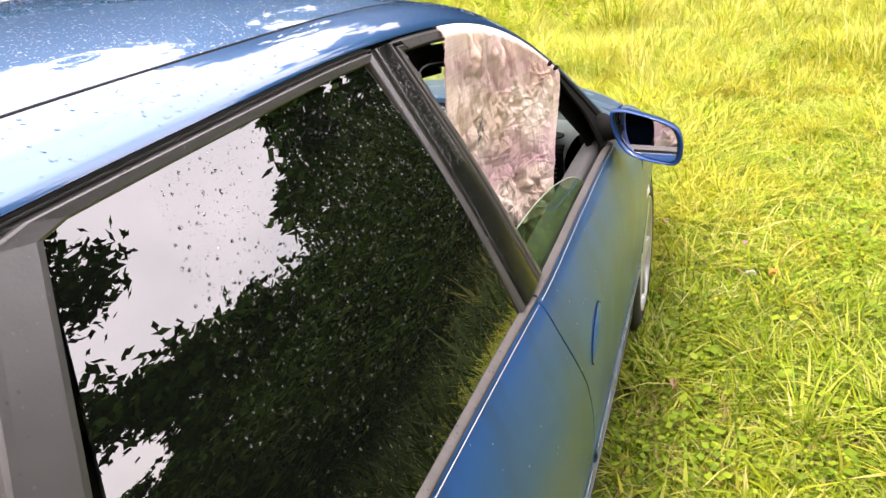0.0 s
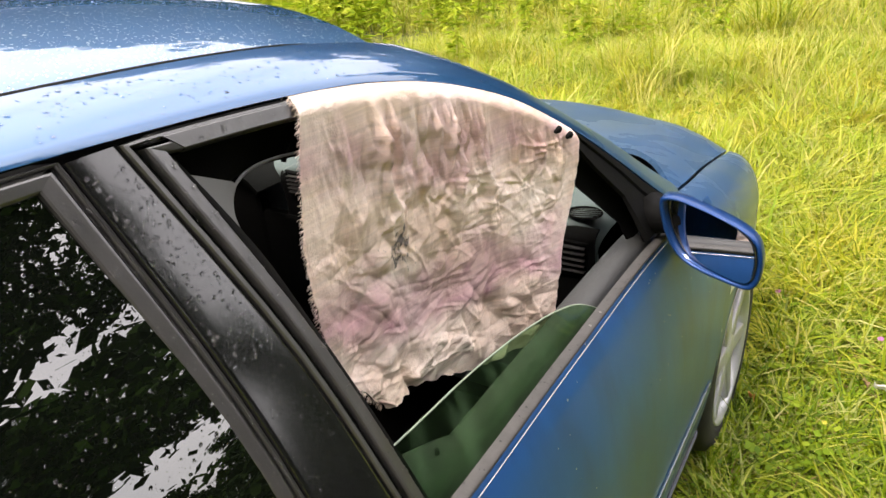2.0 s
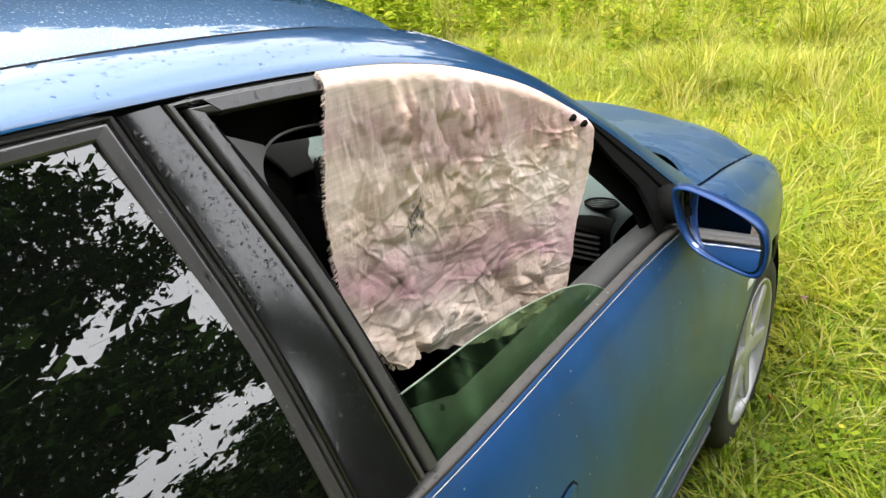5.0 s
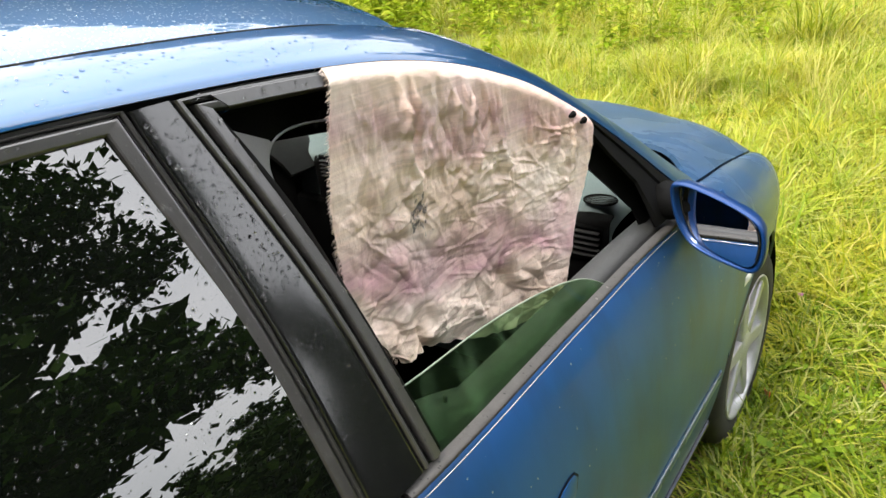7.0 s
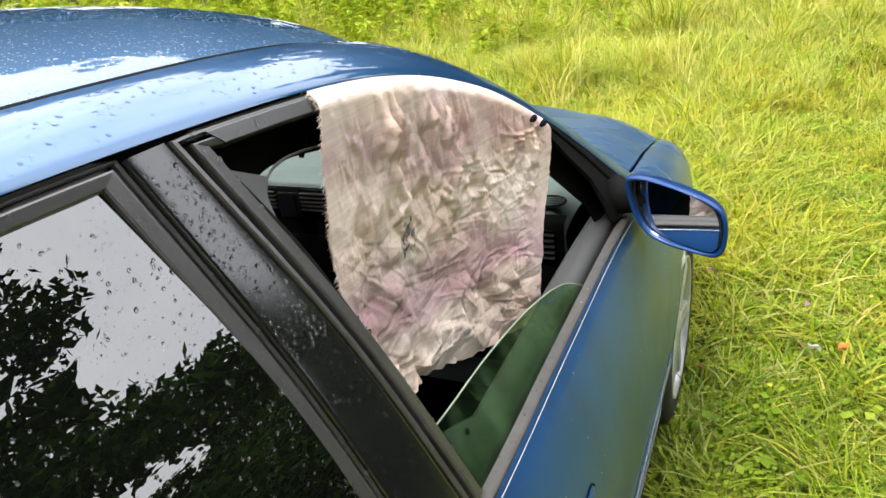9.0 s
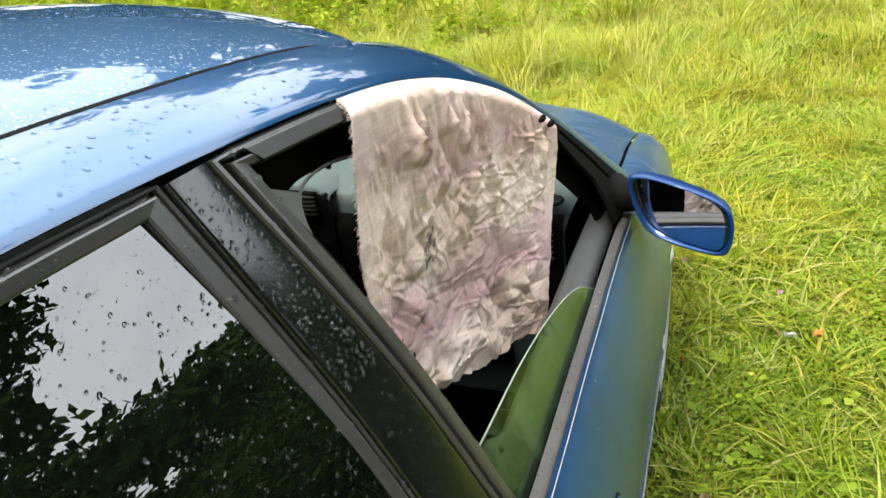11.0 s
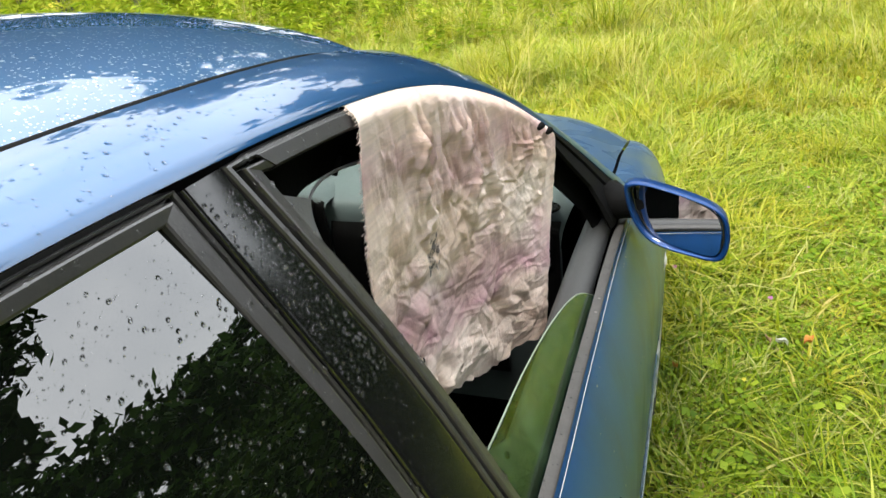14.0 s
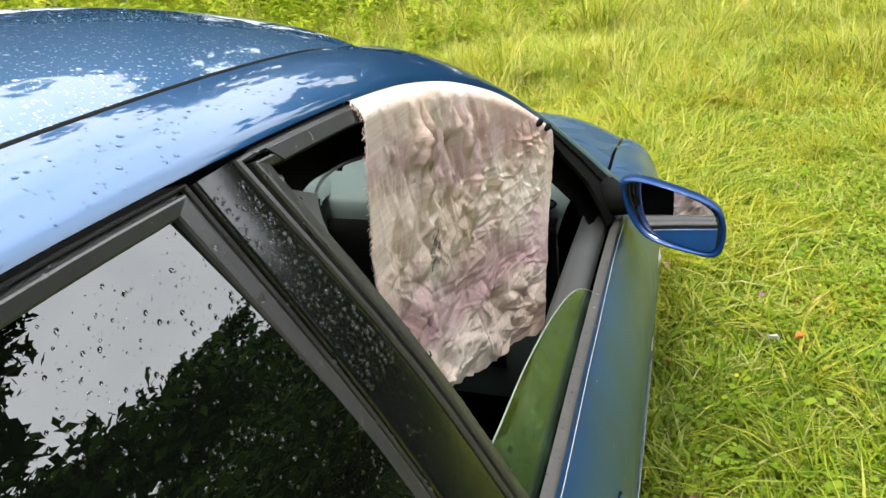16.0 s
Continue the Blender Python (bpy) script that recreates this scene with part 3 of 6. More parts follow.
for s in (1, -1):
    fd = link("front_door", *gridmesh(door_pt(lambda z: gap(z) + 0.0025, lambda z: front_edge(z) - 0.003), 48, 40), DUSTY, car, "blue front door with a half-lowered window", solid=0.010, side=s)
    rd = link("rear_door", *gridmesh(door_pt(lambda z: rear_edge(z) + 0.003, lambda z: gap(z) - 0.0025), 40, 40), DUSTY, car, "blue rear door with a dark tinted window", solid=0.010, side=s)
    # belt mouldings; a bright bead draws light caught on the door's top edge
    for door, y0, y1 in ((fd, 0.004, 0.99), (rd, -1.0, -0.004)):
        def belt(u, w, y0=y0, y1=y1):
            y = lerp(y0, y1, w)
            z = beltz(y) + lerp(0.002, -0.0085, u)
            return (sx(z) - 0.006 + 0.008 * min(1, u * 4) + 0.004 * math.sin(math.pi * min(1, u * 1.1)) ** 0.7 + 0.001 * u, y, z)
        link("belt_moulding", *gridmesh(belt, 6, 40), BELT, door, "grey weathered window-sill rubber", solid=0.006, side=s)
        lip = [(bx(y, beltz(y) - 0.012) + 0.0015, y, beltz(y) - 0.0115) for y in np.linspace(y0 + 0.004, y1 - 0.004, 50)]
        link("belt_lip", *tube(lip, 0.0009, 6), BRIGHT, door, "thin bright edge under the sill rubber", side=s)
        handle(door, 0.225 if door is fd else -0.70, 0.745, s)
    for door, y0, y1 in ((fd, 0.19, 1.10), (rd, -0.66, 0.155)):
        def strip(u, w, y0=y0, y1=y1):
            y, z = lerp(y0, y1, w), lerp(0.462, 0.425, u)
            return (bx(y, z) + 0.006 * math.sin(math.pi * u) ** 0.5 + 0.001, y, z)
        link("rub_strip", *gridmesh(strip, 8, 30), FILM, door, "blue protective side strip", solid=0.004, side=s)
        # a bright bead draws the glint along the strip's upper edge
        lip = [(bx(y, 0.456) + 0.005, y, 0.4615) for y in np.linspace(y0 + 0.01, y1 - 0.01, 24)]
        link("strip_highlight", *tube(lip, 0.0009, 6), BRIGHT, door, "worn bright upper edge of the strip", side=s)

    # rear door window
    rtop = lambda w: (lerp(-0.672, -0.106, w), sealz(lerp(-0.672, -0.106, w)) - 0.018)
    def rg(u, w):
        z0 = sealz(lerp(-0.66, -0.10, u)) - 0.012
        zb = beltz(0) + 0.0
        z = lerp(z0, zb, w)
        ya = lerp(-0.662, -0.86, min(1, (1.375 - z) / 0.40) ** 1.0)
        yb = rear_inner(z) + 0.006
        return sp(lerp(ya, yb, u), z, -0.004 + 0.006 * math.sin(math.pi * w))
    link("window_glass", *gridmesh(rg, 24, 16), TINT, rd, "black tinted wet window pane", solid=0.004, side=s)
    pts_o = [(-0.985, 0.97), (-0.87, 1.17), (-0.752, 1.374)] + [(y, sealz(y) - 0.002) for y in np.linspace(-0.70, -0.105, 26)] + edge_points(cover_rear, -0.002, 1.384, 0.957)
    pts_i = [(-0.875, 0.97), (-0.772, 1.17), (-0.668, 1.360)] + [(y, sealz(y) - 0.0195) for y in np.linspace(-0.64, -0.13, 26)] + edge_points(rear_inner, 0.0, 1.368, 0.957)
    link("window_frame", *band(poly(pts_o), poly(pts_i), len(pts_o) - 1, 0.0, ((0, -0.008), (0.03, 0.001), (0.09, 0.0025), (0.15, 0.001), (0.17, -0.004), (0.30, -0.004), (0.34, 0.002), (0.38, 0.0038), (0.46, 0.0042), (0.90, 0.0022), (0.97, 0.0008), (1, -0.006))), RUBBER, rd, "grey rubber window surround", smooth=False, solid=0.006, side=s)
    mid = [tuple(lerp(a, b, 0.175) for a, b in zip(p, q)) for p, q in zip(pts_o, pts_i)]
    mie = [tuple(lerp(a, b, 0.295) for a, b in zip(p, q)) for p, q in zip(pts_o, pts_i)]
    link("window_channel", *band(poly(mid), poly(mie), len(mid) - 1, -0.0032, ((0, 0), (0.5, 0.001), (1, 0))), SEAL, rd, "black dirty window channel", smooth=False, side=s)
    # rear side window behind the door
    def qg(u, w):
        y = lerp(-1.0, -1.80, u)
        return sp(lerp(y, y - 0.10 * u, w), lerp(sealz(y) - 0.006, beltz(y) - 0.006, w), -0.002)
    link("quarter_window", *gridmesh(qg, 16, 8), TINT, car, "dark rear side window", solid=0.004, side=s)
    # middle pillar cover
    link("pillar_gap", *band(up(cover_rear, -0.012), up(cover_front, 0.014), 16, -0.010, ((0, 0), (1, 0))), SEAL, car, solid=0.004, side=s)
    link("pillar_cover", *band(up(cover_rear, 0.0), up(cover_front, 0.0), 30, 0.001, ((0, -0.008), (0.03, 0.001), (0.06, 0.0026), (0.10, 0.0030), (0.3, 0.0034), (0.5, 0.0036), (0.7, 0.0034), (0.94, 0.0032), (0.985, 0.0028), (0.99, 0.001), (1, -0.008))), SATIN, car, "black satin middle pillar cover with rain drops", solid=0.004, side=s)
    # front door window frame
    pts_o = edge_points(cover_front, 0.0025, 0.957, 1.381) + [(y, sealz(y) - 0.002) for y in np.linspace(-0.022, 0.69, 44)]
    pts_i = edge_points(band_inner, 0.0, 0.957, 1.364) + [(y, sealz(y) - 0.0195) for y in np.linspace(0.016, 0.675, 44)]
    link("window_frame", *band(poly(pts_o), poly(pts_i), len(pts_o) - 1, 0.0, ((0, -0.008), (0.03, 0.002), (0.08, 0.0042), (0.19, 0.0045), (0.24, 0.002), (0.27, -0.006), (0.46, -0.006), (0.49, 0.001), (0.53, 0.0034), (0.60, 0.0038), (0.93, 0.0020), (0.97, 0.0004), (1, -0.008))), RUBBER, fd, "grey ribbed rubber window surround", smooth=False, solid=0.006, side=s)
    mid = [tuple(lerp(a, b, 0.285) for a, b in zip(p, q)) for p, q in zip(pts_o, pts_i)]
    mie = [tuple(lerp(a, b, 0.45) for a, b in zip(p, q)) for p, q in zip(pts_o, pts_i)]
    link("window_channel", *band(poly(mid), poly(mie), len(mid) - 1, -0.0050, ((0, 0), (0.5, 0.0015), (1, 0))), SEAL, fd, "black dirty window channel", smooth=False, side=s)
    pts_o = [(0.69, sealz(0.69) - 0.001), (0.74, sealz(0.74)), (0.80, sealz(0.80)), (0.87, sealz(0.87)), (0.975, sealz(0.975))]
    pts_i = [(0.676, sealz(0.676) - 0.0215), (0.715, 1.115), (0.774, 1.046), (0.784, 1.0), (0.79, 0.957)]
    link("mirror_triangle", *band(poly(pts_o), poly(pts_i), 16, 0.0, ((0, -0.006), (0.03, 0.004), (0.26, 0.004), (0.30, 0.0), (0.95, 0.0), (1, -0.006))), SEAL, fd, "black mirror mounting triangle", smooth=False, solid=0.006, side=s)
    # dark gasket behind the roof edge
    link("door_seal", *band(seal_line(-1.0, 0.97, -0.004), seal_line(-1.0, 0.97, 0.011), 90, -0.002, ((0, -0.004), (0.5, 0.003), (1, -0.004))), SEAL, car, "black rubber door seal", solid=0.008, side=s)
    # half-lowered pane
    ptop = curve((0.03, 1.040), (0.078, 1.036), (0.24, 1.027), (0.385, 1.009), (0.465, 0.992), (0.505, 0.979), (0.535, 0.963), (0.562, 0.943), (0.585, 0.918), (0.60, 0.895))
    def pane(u, w):
        y = lerp(0.05, 0.598, u)
        return sp(y, lerp(0.89, ptop(y), w), -0.011)
    if s > 0:
        pg = link("window_glass", *gridmesh(pane, 30, 8), GREEN_GLASS, fd, "green-tinted pane wound half down", solid=0.004, side=s)
        pg.visible_shadow = False
        rim = [sp(y, ptop(y) + 0.0006, -0.013) for y in np.linspace(0.052, 0.585, 60)]
        link("ground_edge", *tube(rim, 0.0012, 6), PANE_EDGE, pg, "pale ground edge of the pane")
    else:
        link("window_glass", *gridmesh(lambda u, w: sp(lerp(0.0, 0.72 + 0.15 * w, u), lerp(sealz(lerp(0.0, 0.72, u)) - 0.01, 0.94, w), -0.01), 24, 12), TINT, fd, "dark closed window pane", solid=0.004, side=s)
    # inner door card and ledge
    def card(u, w):
        y = lerp(0.045, 1.02, w)
        prof = curve((0, 0.806, 0.932), (0.06, 0.803, 0.944), (0.12, 0.797, 0.950), (0.30, 0.776, 0.951), (0.40, 0.768, 0.948), (0.46, 0.763, 0.938), (0.55, 0.760, 0.91), (0.8, 0.752, 0.8), (1, 0.75, 0.42))
        x, z = prof(u)
        inward = 0.055 * max(0.0, 1 - max(0.0, y - 0.06) / 0.13) ** 0.8 * min(1.0, max(0.0, u - 0.12) / 0.2)
        return (x - 0.008 - inward, y, z + beltz(y) - 0.953 + 0.012 * (inward / 0.055))
    # far lining goes near-black: the cabin's gloom is put into its colour
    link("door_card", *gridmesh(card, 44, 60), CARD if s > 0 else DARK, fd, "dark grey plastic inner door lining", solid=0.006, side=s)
    v, f = revolve([(0.0, 0.0045), (0.003, 0.0036), (0.008, 0.0030), (0.014, 0.0030), (0.017, 0.0024), (0.018, 0.0001)], 14)
    link("lock_pin", [(0.766 + a[1], 0.152 + a[2], 0.948 + a[0]) for a in v], f, LEDGE, fd, "dark grey door lock pin", side=s)
    # sill under the doors
    def rocker(u, w):
        y = lerp(-0.85, 1.12, w)
        return (lerp(0.872, 0.82, u**2) - 0.0, y, lerp(0.282, 0.19, u))
    link("sill_panel", *gridmesh(rocker, 6, 30), SATIN, car, "dark scuffed sill panel", solid=0.006, side=s)

    # black reveal behind the pillar side of the frame, broad face along its top
    zs = np.linspace(0.955, 1.362, 24)
    link("frame_reveal", *band(poly([(band_inner(z) - 0.006, z) for z in zs]), poly([(curve((0.955, 0.088), (1.05, 0.079), (1.20, 0.058), (1.25, 0.050), (1.30, 0.035), (1.362, 0.012))(z), z) for z in zs]), 24, 0.0, ((0, -0.006), (0.5, -0.009), (0.9, -0.013), (1, -0.020))), SEAL, fd, "black reveal of the window frame", solid=0.003, side=s)
    ts = np.linspace(0, 1, 40)
    link("top_face", *band(poly([(lerp(-0.002, 0.66, q), sealz(lerp(-0.002, 0.66, q)) - 0.0045) for q in ts]), poly([(lerp(0.016, 0.666, q), sealz(lerp(0.016, 0.666, q)) - 0.0203) for q in ts]), 40, 0.0, ((0, -0.004), (0.07, 0.0046), (0.14, 0.0052), (0.88, 0.0040), (0.95, 0.002), (1, -0.008))), RUBBER, fd, "broad grey rubber face of the frame", smooth=False, solid=0.003, side=s)
    # inner trim of the window frame with its rounded corner
    ring_l = [(0.075, 0.99), (0.064, 1.08), (0.054, 1.17), (0.047, 1.23), (0.044, 1.27), (0.046, 1.293), (0.053, 1.309), (0.066, 1.320)]
    out_l = [(0.060, 0.99), (0.042, 1.08), (0.028, 1.17), (0.018, 1.23), (0.010, 1.27), (0.004, 1.30), (-0.002, 1.33), (-0.004, 1.352)]
    ring_l, out_l = rounded(ring_l), rounded(out_l)
    # sky light and gloom sit in the colours: near trim paler, far near-black
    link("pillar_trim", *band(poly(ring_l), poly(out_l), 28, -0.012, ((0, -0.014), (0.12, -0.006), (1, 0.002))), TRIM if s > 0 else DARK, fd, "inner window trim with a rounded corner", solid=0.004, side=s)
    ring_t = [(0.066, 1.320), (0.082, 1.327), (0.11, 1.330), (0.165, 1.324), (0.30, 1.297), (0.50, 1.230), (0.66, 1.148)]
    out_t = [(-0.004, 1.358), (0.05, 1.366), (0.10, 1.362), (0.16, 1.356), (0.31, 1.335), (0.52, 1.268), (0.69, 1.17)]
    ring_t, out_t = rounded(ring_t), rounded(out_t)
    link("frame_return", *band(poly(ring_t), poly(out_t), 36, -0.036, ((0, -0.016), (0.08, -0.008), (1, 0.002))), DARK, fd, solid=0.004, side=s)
    link("frame_return", *band(poly([(0.655, 1.150), (0.735, 1.065), (0.795, 1.0), (0.80, 0.962)]), poly([(0.70, 1.175), (0.79, 1.09), (0.85, 1.03), (0.87, 0.97)]), 18, -0.030, ((0, -0.010), (1, 0.012))), SEAL, fd, solid=0.004, side=s)

    edge = poly(ring_l + ring_t[1:])
    link("trim_edge", *tube([sp(*edge(k / 60), -0.030) for k in range(8, 61)], 0.0016, 6), TRIM if s > 0 else DARK, fd, "worn grey edge of the inner trim", side=s)

# mirror on the passenger side
def mirror_parts(s):
    face = [(0.838, 1.050), (0.846, 1.062), (0.872, 1.062), (0.91, 1.051), (0.945, 1.038), (0.980, 1.022), (1.003, 1.003), (1.013, 0.975), (1.014, 0.945), (1.008, 0.922), (0.992, 0.914), (0.955, 0.921), (0.915, 0.932), (0.883, 0.948), (0.861, 0.975), (0.846, 1.01)]
    smooth = []
    n = len(face)
    for i in range(n):
        p0, p1, p2, p3 = (np.array(face[(i + k) % n]) for k in (-1, 0, 1, 2))
        for t in (0, 0.33, 0.67):
            smooth.append(0.5 * (2 * p1 + (p2 - p0) * t + (2 * p0 - 5 * p1 + 4 * p2 - p3) * t * t + (3 * p1 - p0 - 3 * p2 + p3) * t**3))
    c = np.mean(smooth, axis=0)
    FACE, AIM = -0.34, -0.45  # the housing looks inwards, the glass is set for the driver's eye

    def turned(x, y, z):
        dy = FACE * (x - c[0])
        return (x - 0.16 * dy, y + dy, z - 0.44 * dy)

    # rings: (scale, y)
    def shell(rings):
        v, m = [], len(smooth)
        for k, y, sk, *deep in rings:
            v += [turned(c[0] + (p[0] - c[0]) * k + sk, y + (deep[0] - FACE if deep else 0.0) * (p[0] - c[0]), c[1] + (p[1] - c[1]) * k - 1.1 * max(0.0, y - 0.800) * (0.65 + 5.5 * (p[1] - c[1])) * (not deep)) for p in smooth]
        f = [(r * m + i, r * m + (i + 1) % m, (r + 1) * m + (i + 1) % m, (r + 1) * m + i) for r in range(len(rings) - 1) for i in range(m)]
        return v, f, m
    v, f, m = shell([(0.875, 0.780, 0, AIM), (0.90, 0.764, 0), (0.94, 0.755, 0), (0.985, 0.757, 0), (1.0, 0.765, 0), (0.995, 0.785, 0), (0.94, 0.82, -0.004), (0.84, 0.85, -0.010), (0.66, 0.872, -0.018), (0.35, 0.885, -0.025), (0.02, 0.888, -0.03)])
    mir = link("wing_mirror", v, f, CAP, car, "blue wing mirror with reflecting glass", side=s)
    v, f, m = shell([(0.85, 0.778, 0, AIM), (0.835, 0.771, 0, AIM), (0.845, 0.768, 0, AIM), (0.885, 0.770, 0, AIM)])
    link("mirror_rim", v, f, SATIN, mir, side=s)
    pane = [turned(c[0] + (p[0] - c[0]) * 0.86, 0.775 + (p[0] - c[0]) * 0.86 * (AIM - FACE) + 0.14 * (p[1] - c[1]), c[1] + (p[1] - c[1]) * 0.86) for p in smooth]
    link("mirror_glass", pane + [(q[0], q[1] + 0.003, q[2]) for q in pane], [tuple(range(m)), tuple(range(2 * m - 1, m - 1, -1))] + [(i, i + m, (i + 1) % m + m, (i + 1) % m) for i in range(m)], MIRROR, mir, "reflecting mirror glass", smooth=False, side=s)
    v, f = tube([(0.800, 0.86, 0.985), (0.825, 0.845, 0.985), (0.85, 0.835, 0.99), (0.875, 0.83, 0.995)], [0.040, 0.032, 0.028, 0.028], 12)
    link("mirror_arm", v, f, SEAL, mir, "black mirror foot", side=s)
    return mir


for s in (1, -1):
    mirror_parts(s)
    # indicator on the wing
    v, f = gridmesh(lambda u, w: (bx(1.25, 0.645) + 0.001 + 0.006 * math.sin(math.pi * u) * math.sin(math.pi * w), 1.235 + 0.06 * u, 0.63 + 0.026 * w), 8, 6)
    link("side_indicator", v, f, LENS, car, "clear side indicator lamp", solid=0.004, side=s)

# cowl, inner shell, bumpers
bm = bmesh.new()
box(bm, CX - 0.66, CX + 0.66, 1.08, 1.40, 0.82, 0.875)
part("cowl", bm, SEAL, car, "black cowl under the windscreen", bevel=0.01)
bm = bmesh.new()
box(bm, CX - 0.80, CX + 0.80, -1.85, 1.95, 0.17, 0.23)
part("floor_pan", bm, DARK, car)
bm = bmesh.new()
box(bm, CX - 0.73, CX + 0.73, 1.05, 1.10, 0.22, 0.90)
part("firewall", bm, DARK, car)
for s in (1, -1):
    def cant(u, w):
        y = lerp(-1.5, 0.50, w)
        x, z = rail_in(y)
        return (lerp(x - 0.05, sx(sealz(y)) - 0.035, u), y, lerp(z - 0.022, sealz(y) - 0.022, u))
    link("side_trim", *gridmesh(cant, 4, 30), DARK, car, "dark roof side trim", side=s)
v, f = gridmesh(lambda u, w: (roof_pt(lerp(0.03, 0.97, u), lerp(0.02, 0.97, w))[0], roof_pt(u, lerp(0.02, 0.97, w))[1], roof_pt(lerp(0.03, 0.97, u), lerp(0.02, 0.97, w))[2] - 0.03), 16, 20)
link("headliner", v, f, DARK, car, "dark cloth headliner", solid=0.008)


def bumper_pt(y0, y1, z0, z1, sign):
    def f(u, w):
        a = 2 * u - 1
        y = lerp(y0, y1, 1 - abs(a) ** 3.2)
        return (CX + a * 0.80 * (1 - 0.02 * abs(w - 0.5)), y + sign * 0.03 * math.sin(math.pi * w), lerp(z0, z1, w))
    return f


link("front_bumper", *gridmesh(bumper_pt(1.78, 2.20, 0.66, 0.22, 1), 40, 10), PAINT, car, solid=0.008)
link("rear_bumper", *gridmesh(bumper_pt(-1.80, -2.05, 0.62, 0.25, -1), 40, 10), PAINT, car, solid=0.008)
link("tailgate", *gridmesh(bumper_pt(-1.86, -2.03, 0.99, 0.62, -1), 40, 8), PAINT, car, solid=0.008)


# wheels
def wheel(x, y, s):
    w = link("wheel", *revolve([(-0.19, 0.20), (-0.195, 0.27), (-0.18, 0.298), (-0.15, 0.305), (-0.05, 0.305), (-0.020, 0.298), (-0.004, 0.272), (-0.003, 0.235), (-0.010, 0.215), (-0.03, 0.212)], 56), TYRE, car, "wheel with a worn silver alloy rim")
    link("rim", *revolve([(-0.17, 0.20), (-0.06, 0.195), (-0.022, 0.205), (-0.006, 0.213), (-0.004, 0.220), (-0.010, 0.2215)], 56), SILVER, w, "silver alloy rim")
    link("hub", *revolve([(-0.16, 0.001), (-0.16, 0.19), (-0.14, 0.14), (-0.05, 0.07), (-0.018, 0.055), (-0.010, 0.04), (-0.008, 0.001)], 40), SILVER, w)
    for k in range(6):
        bm = bmesh.new()
        vs = box(bm, -0.045, -0.014, -0.030, 0.030, 0.045, 0.208)
        for q in vs:
            if q.co.z > 0.15:
                q.co.y *= 0.72
                q.co.x += 0.004
            else:
                q.co.x += 0.0
        bmesh.ops.rotate(bm, verts=bm.verts, cent=(0, 0, 0), matrix=Matrix.Rotation(k * math.tau / 6, 3, "X"))
        part("spoke", bm, SILVER, w, bevel=0.007)
    w.matrix_basis = pose(x, y, WZ, 12 * y, 0, 0 if s > 0 else 180)
    return w


for s in (1, -1):
    for yy in ARCH.values():
        wheel(CX + s * 0.862, yy, s)
        v, f = gridmesh(lambda u, w: (CX + s * lerp(0.60, 0.845, u), yy + 0.362 * math.cos(math.pi * w), WZ - 0.02 + 0.372 * math.sin(math.pi * w)), 2, 24)
        link("wheel_arch_liner", v, f, SEAL, car)

# ---- cabin ----
dash = link("dashboard", *gridmesh(lambda u, w: (lambda p, x: (x, p[0] + 0.05 * ((x - CX) / 0.72) ** 2 * 0.0, p[1] + 0.035 * min(1, max(0.0, 1.2 - abs((x - CX) / 0.55)) * 1.6) * min(1, max(0.0, p[1] - 0.7) * 8) - 0.05 * max(0.0, abs((x - CX) / 0.70) - 0.93) / 0.07))(curve((0, 0.86, 0.45), (0.2, 0.84, 0.70), (0.36, 0.832, 0.87), (0.46, 0.834, 0.922), (0.56, 0.852, 0.940), (0.8, 1.02, 0.944), (1, 1.22, 0.90))(u), lerp(CX - 0.70, CX + 0.685, w)), 40, 40), DASH, car, "grey moulded plastic dashboard", solid=0.012)


def round_vent(x, y, z):
    ring = link("speaker_grille", *tube([(x + 0.036 * math.cos(a), y + 0.030 * math.sin(a), z + 0.005) for a in np.linspace(0, math.tau, 28, endpoint=False)], 0.002, 6, True), DARK, dash, "round dash-top vent")
    bm = bmesh.new()
    bmesh.ops.create_circle(bm, cap_ends=True, radius=1, segments=28, matrix=Matrix.LocRotScale((x, y, z + 0.004), None, (0.035, 0.029, 1)))
    part("grille_hole", bm, SEAL, ring)
    for k in range(-2, 3):
        dx = 0.032 * math.sqrt(1 - (k / 3) ** 2)
        v, f = tube([(x - dx, y + 0.010 * k - 0.004, z + 0.003), (x + dx, y + 0.010 * k + 0.004, z + 0.006)], 0.0010, 6)
        link("slat", v, f, DASH, ring)


def side_vent(x0, x1, y, z0, z1):
    fr = link("air_vent", *tube([(x0, y, z0), (x0, y, z1), (x1, y, z1 - 0.006), (x1, y, z0 + 0.004)], 0.005, 8, True), DARK, dash, "black slatted air vent")
    bm = bmesh.new()
    box(bm, x0, x1, y + 0.002, y + 0.008, z0, z1)
    part("vent_back", bm, SEAL, fr)
    n = 6
    for k in range(1, n):
        z = lerp(z0, z1, k / n)
        bm = bmesh.new()
        box(bm, x0 + 0.004, x1 - 0.004, y - 0.010, y + 0.004, z - 0.0012, z + 0.0012)
        part("slat", bm, LEDGE, fr)


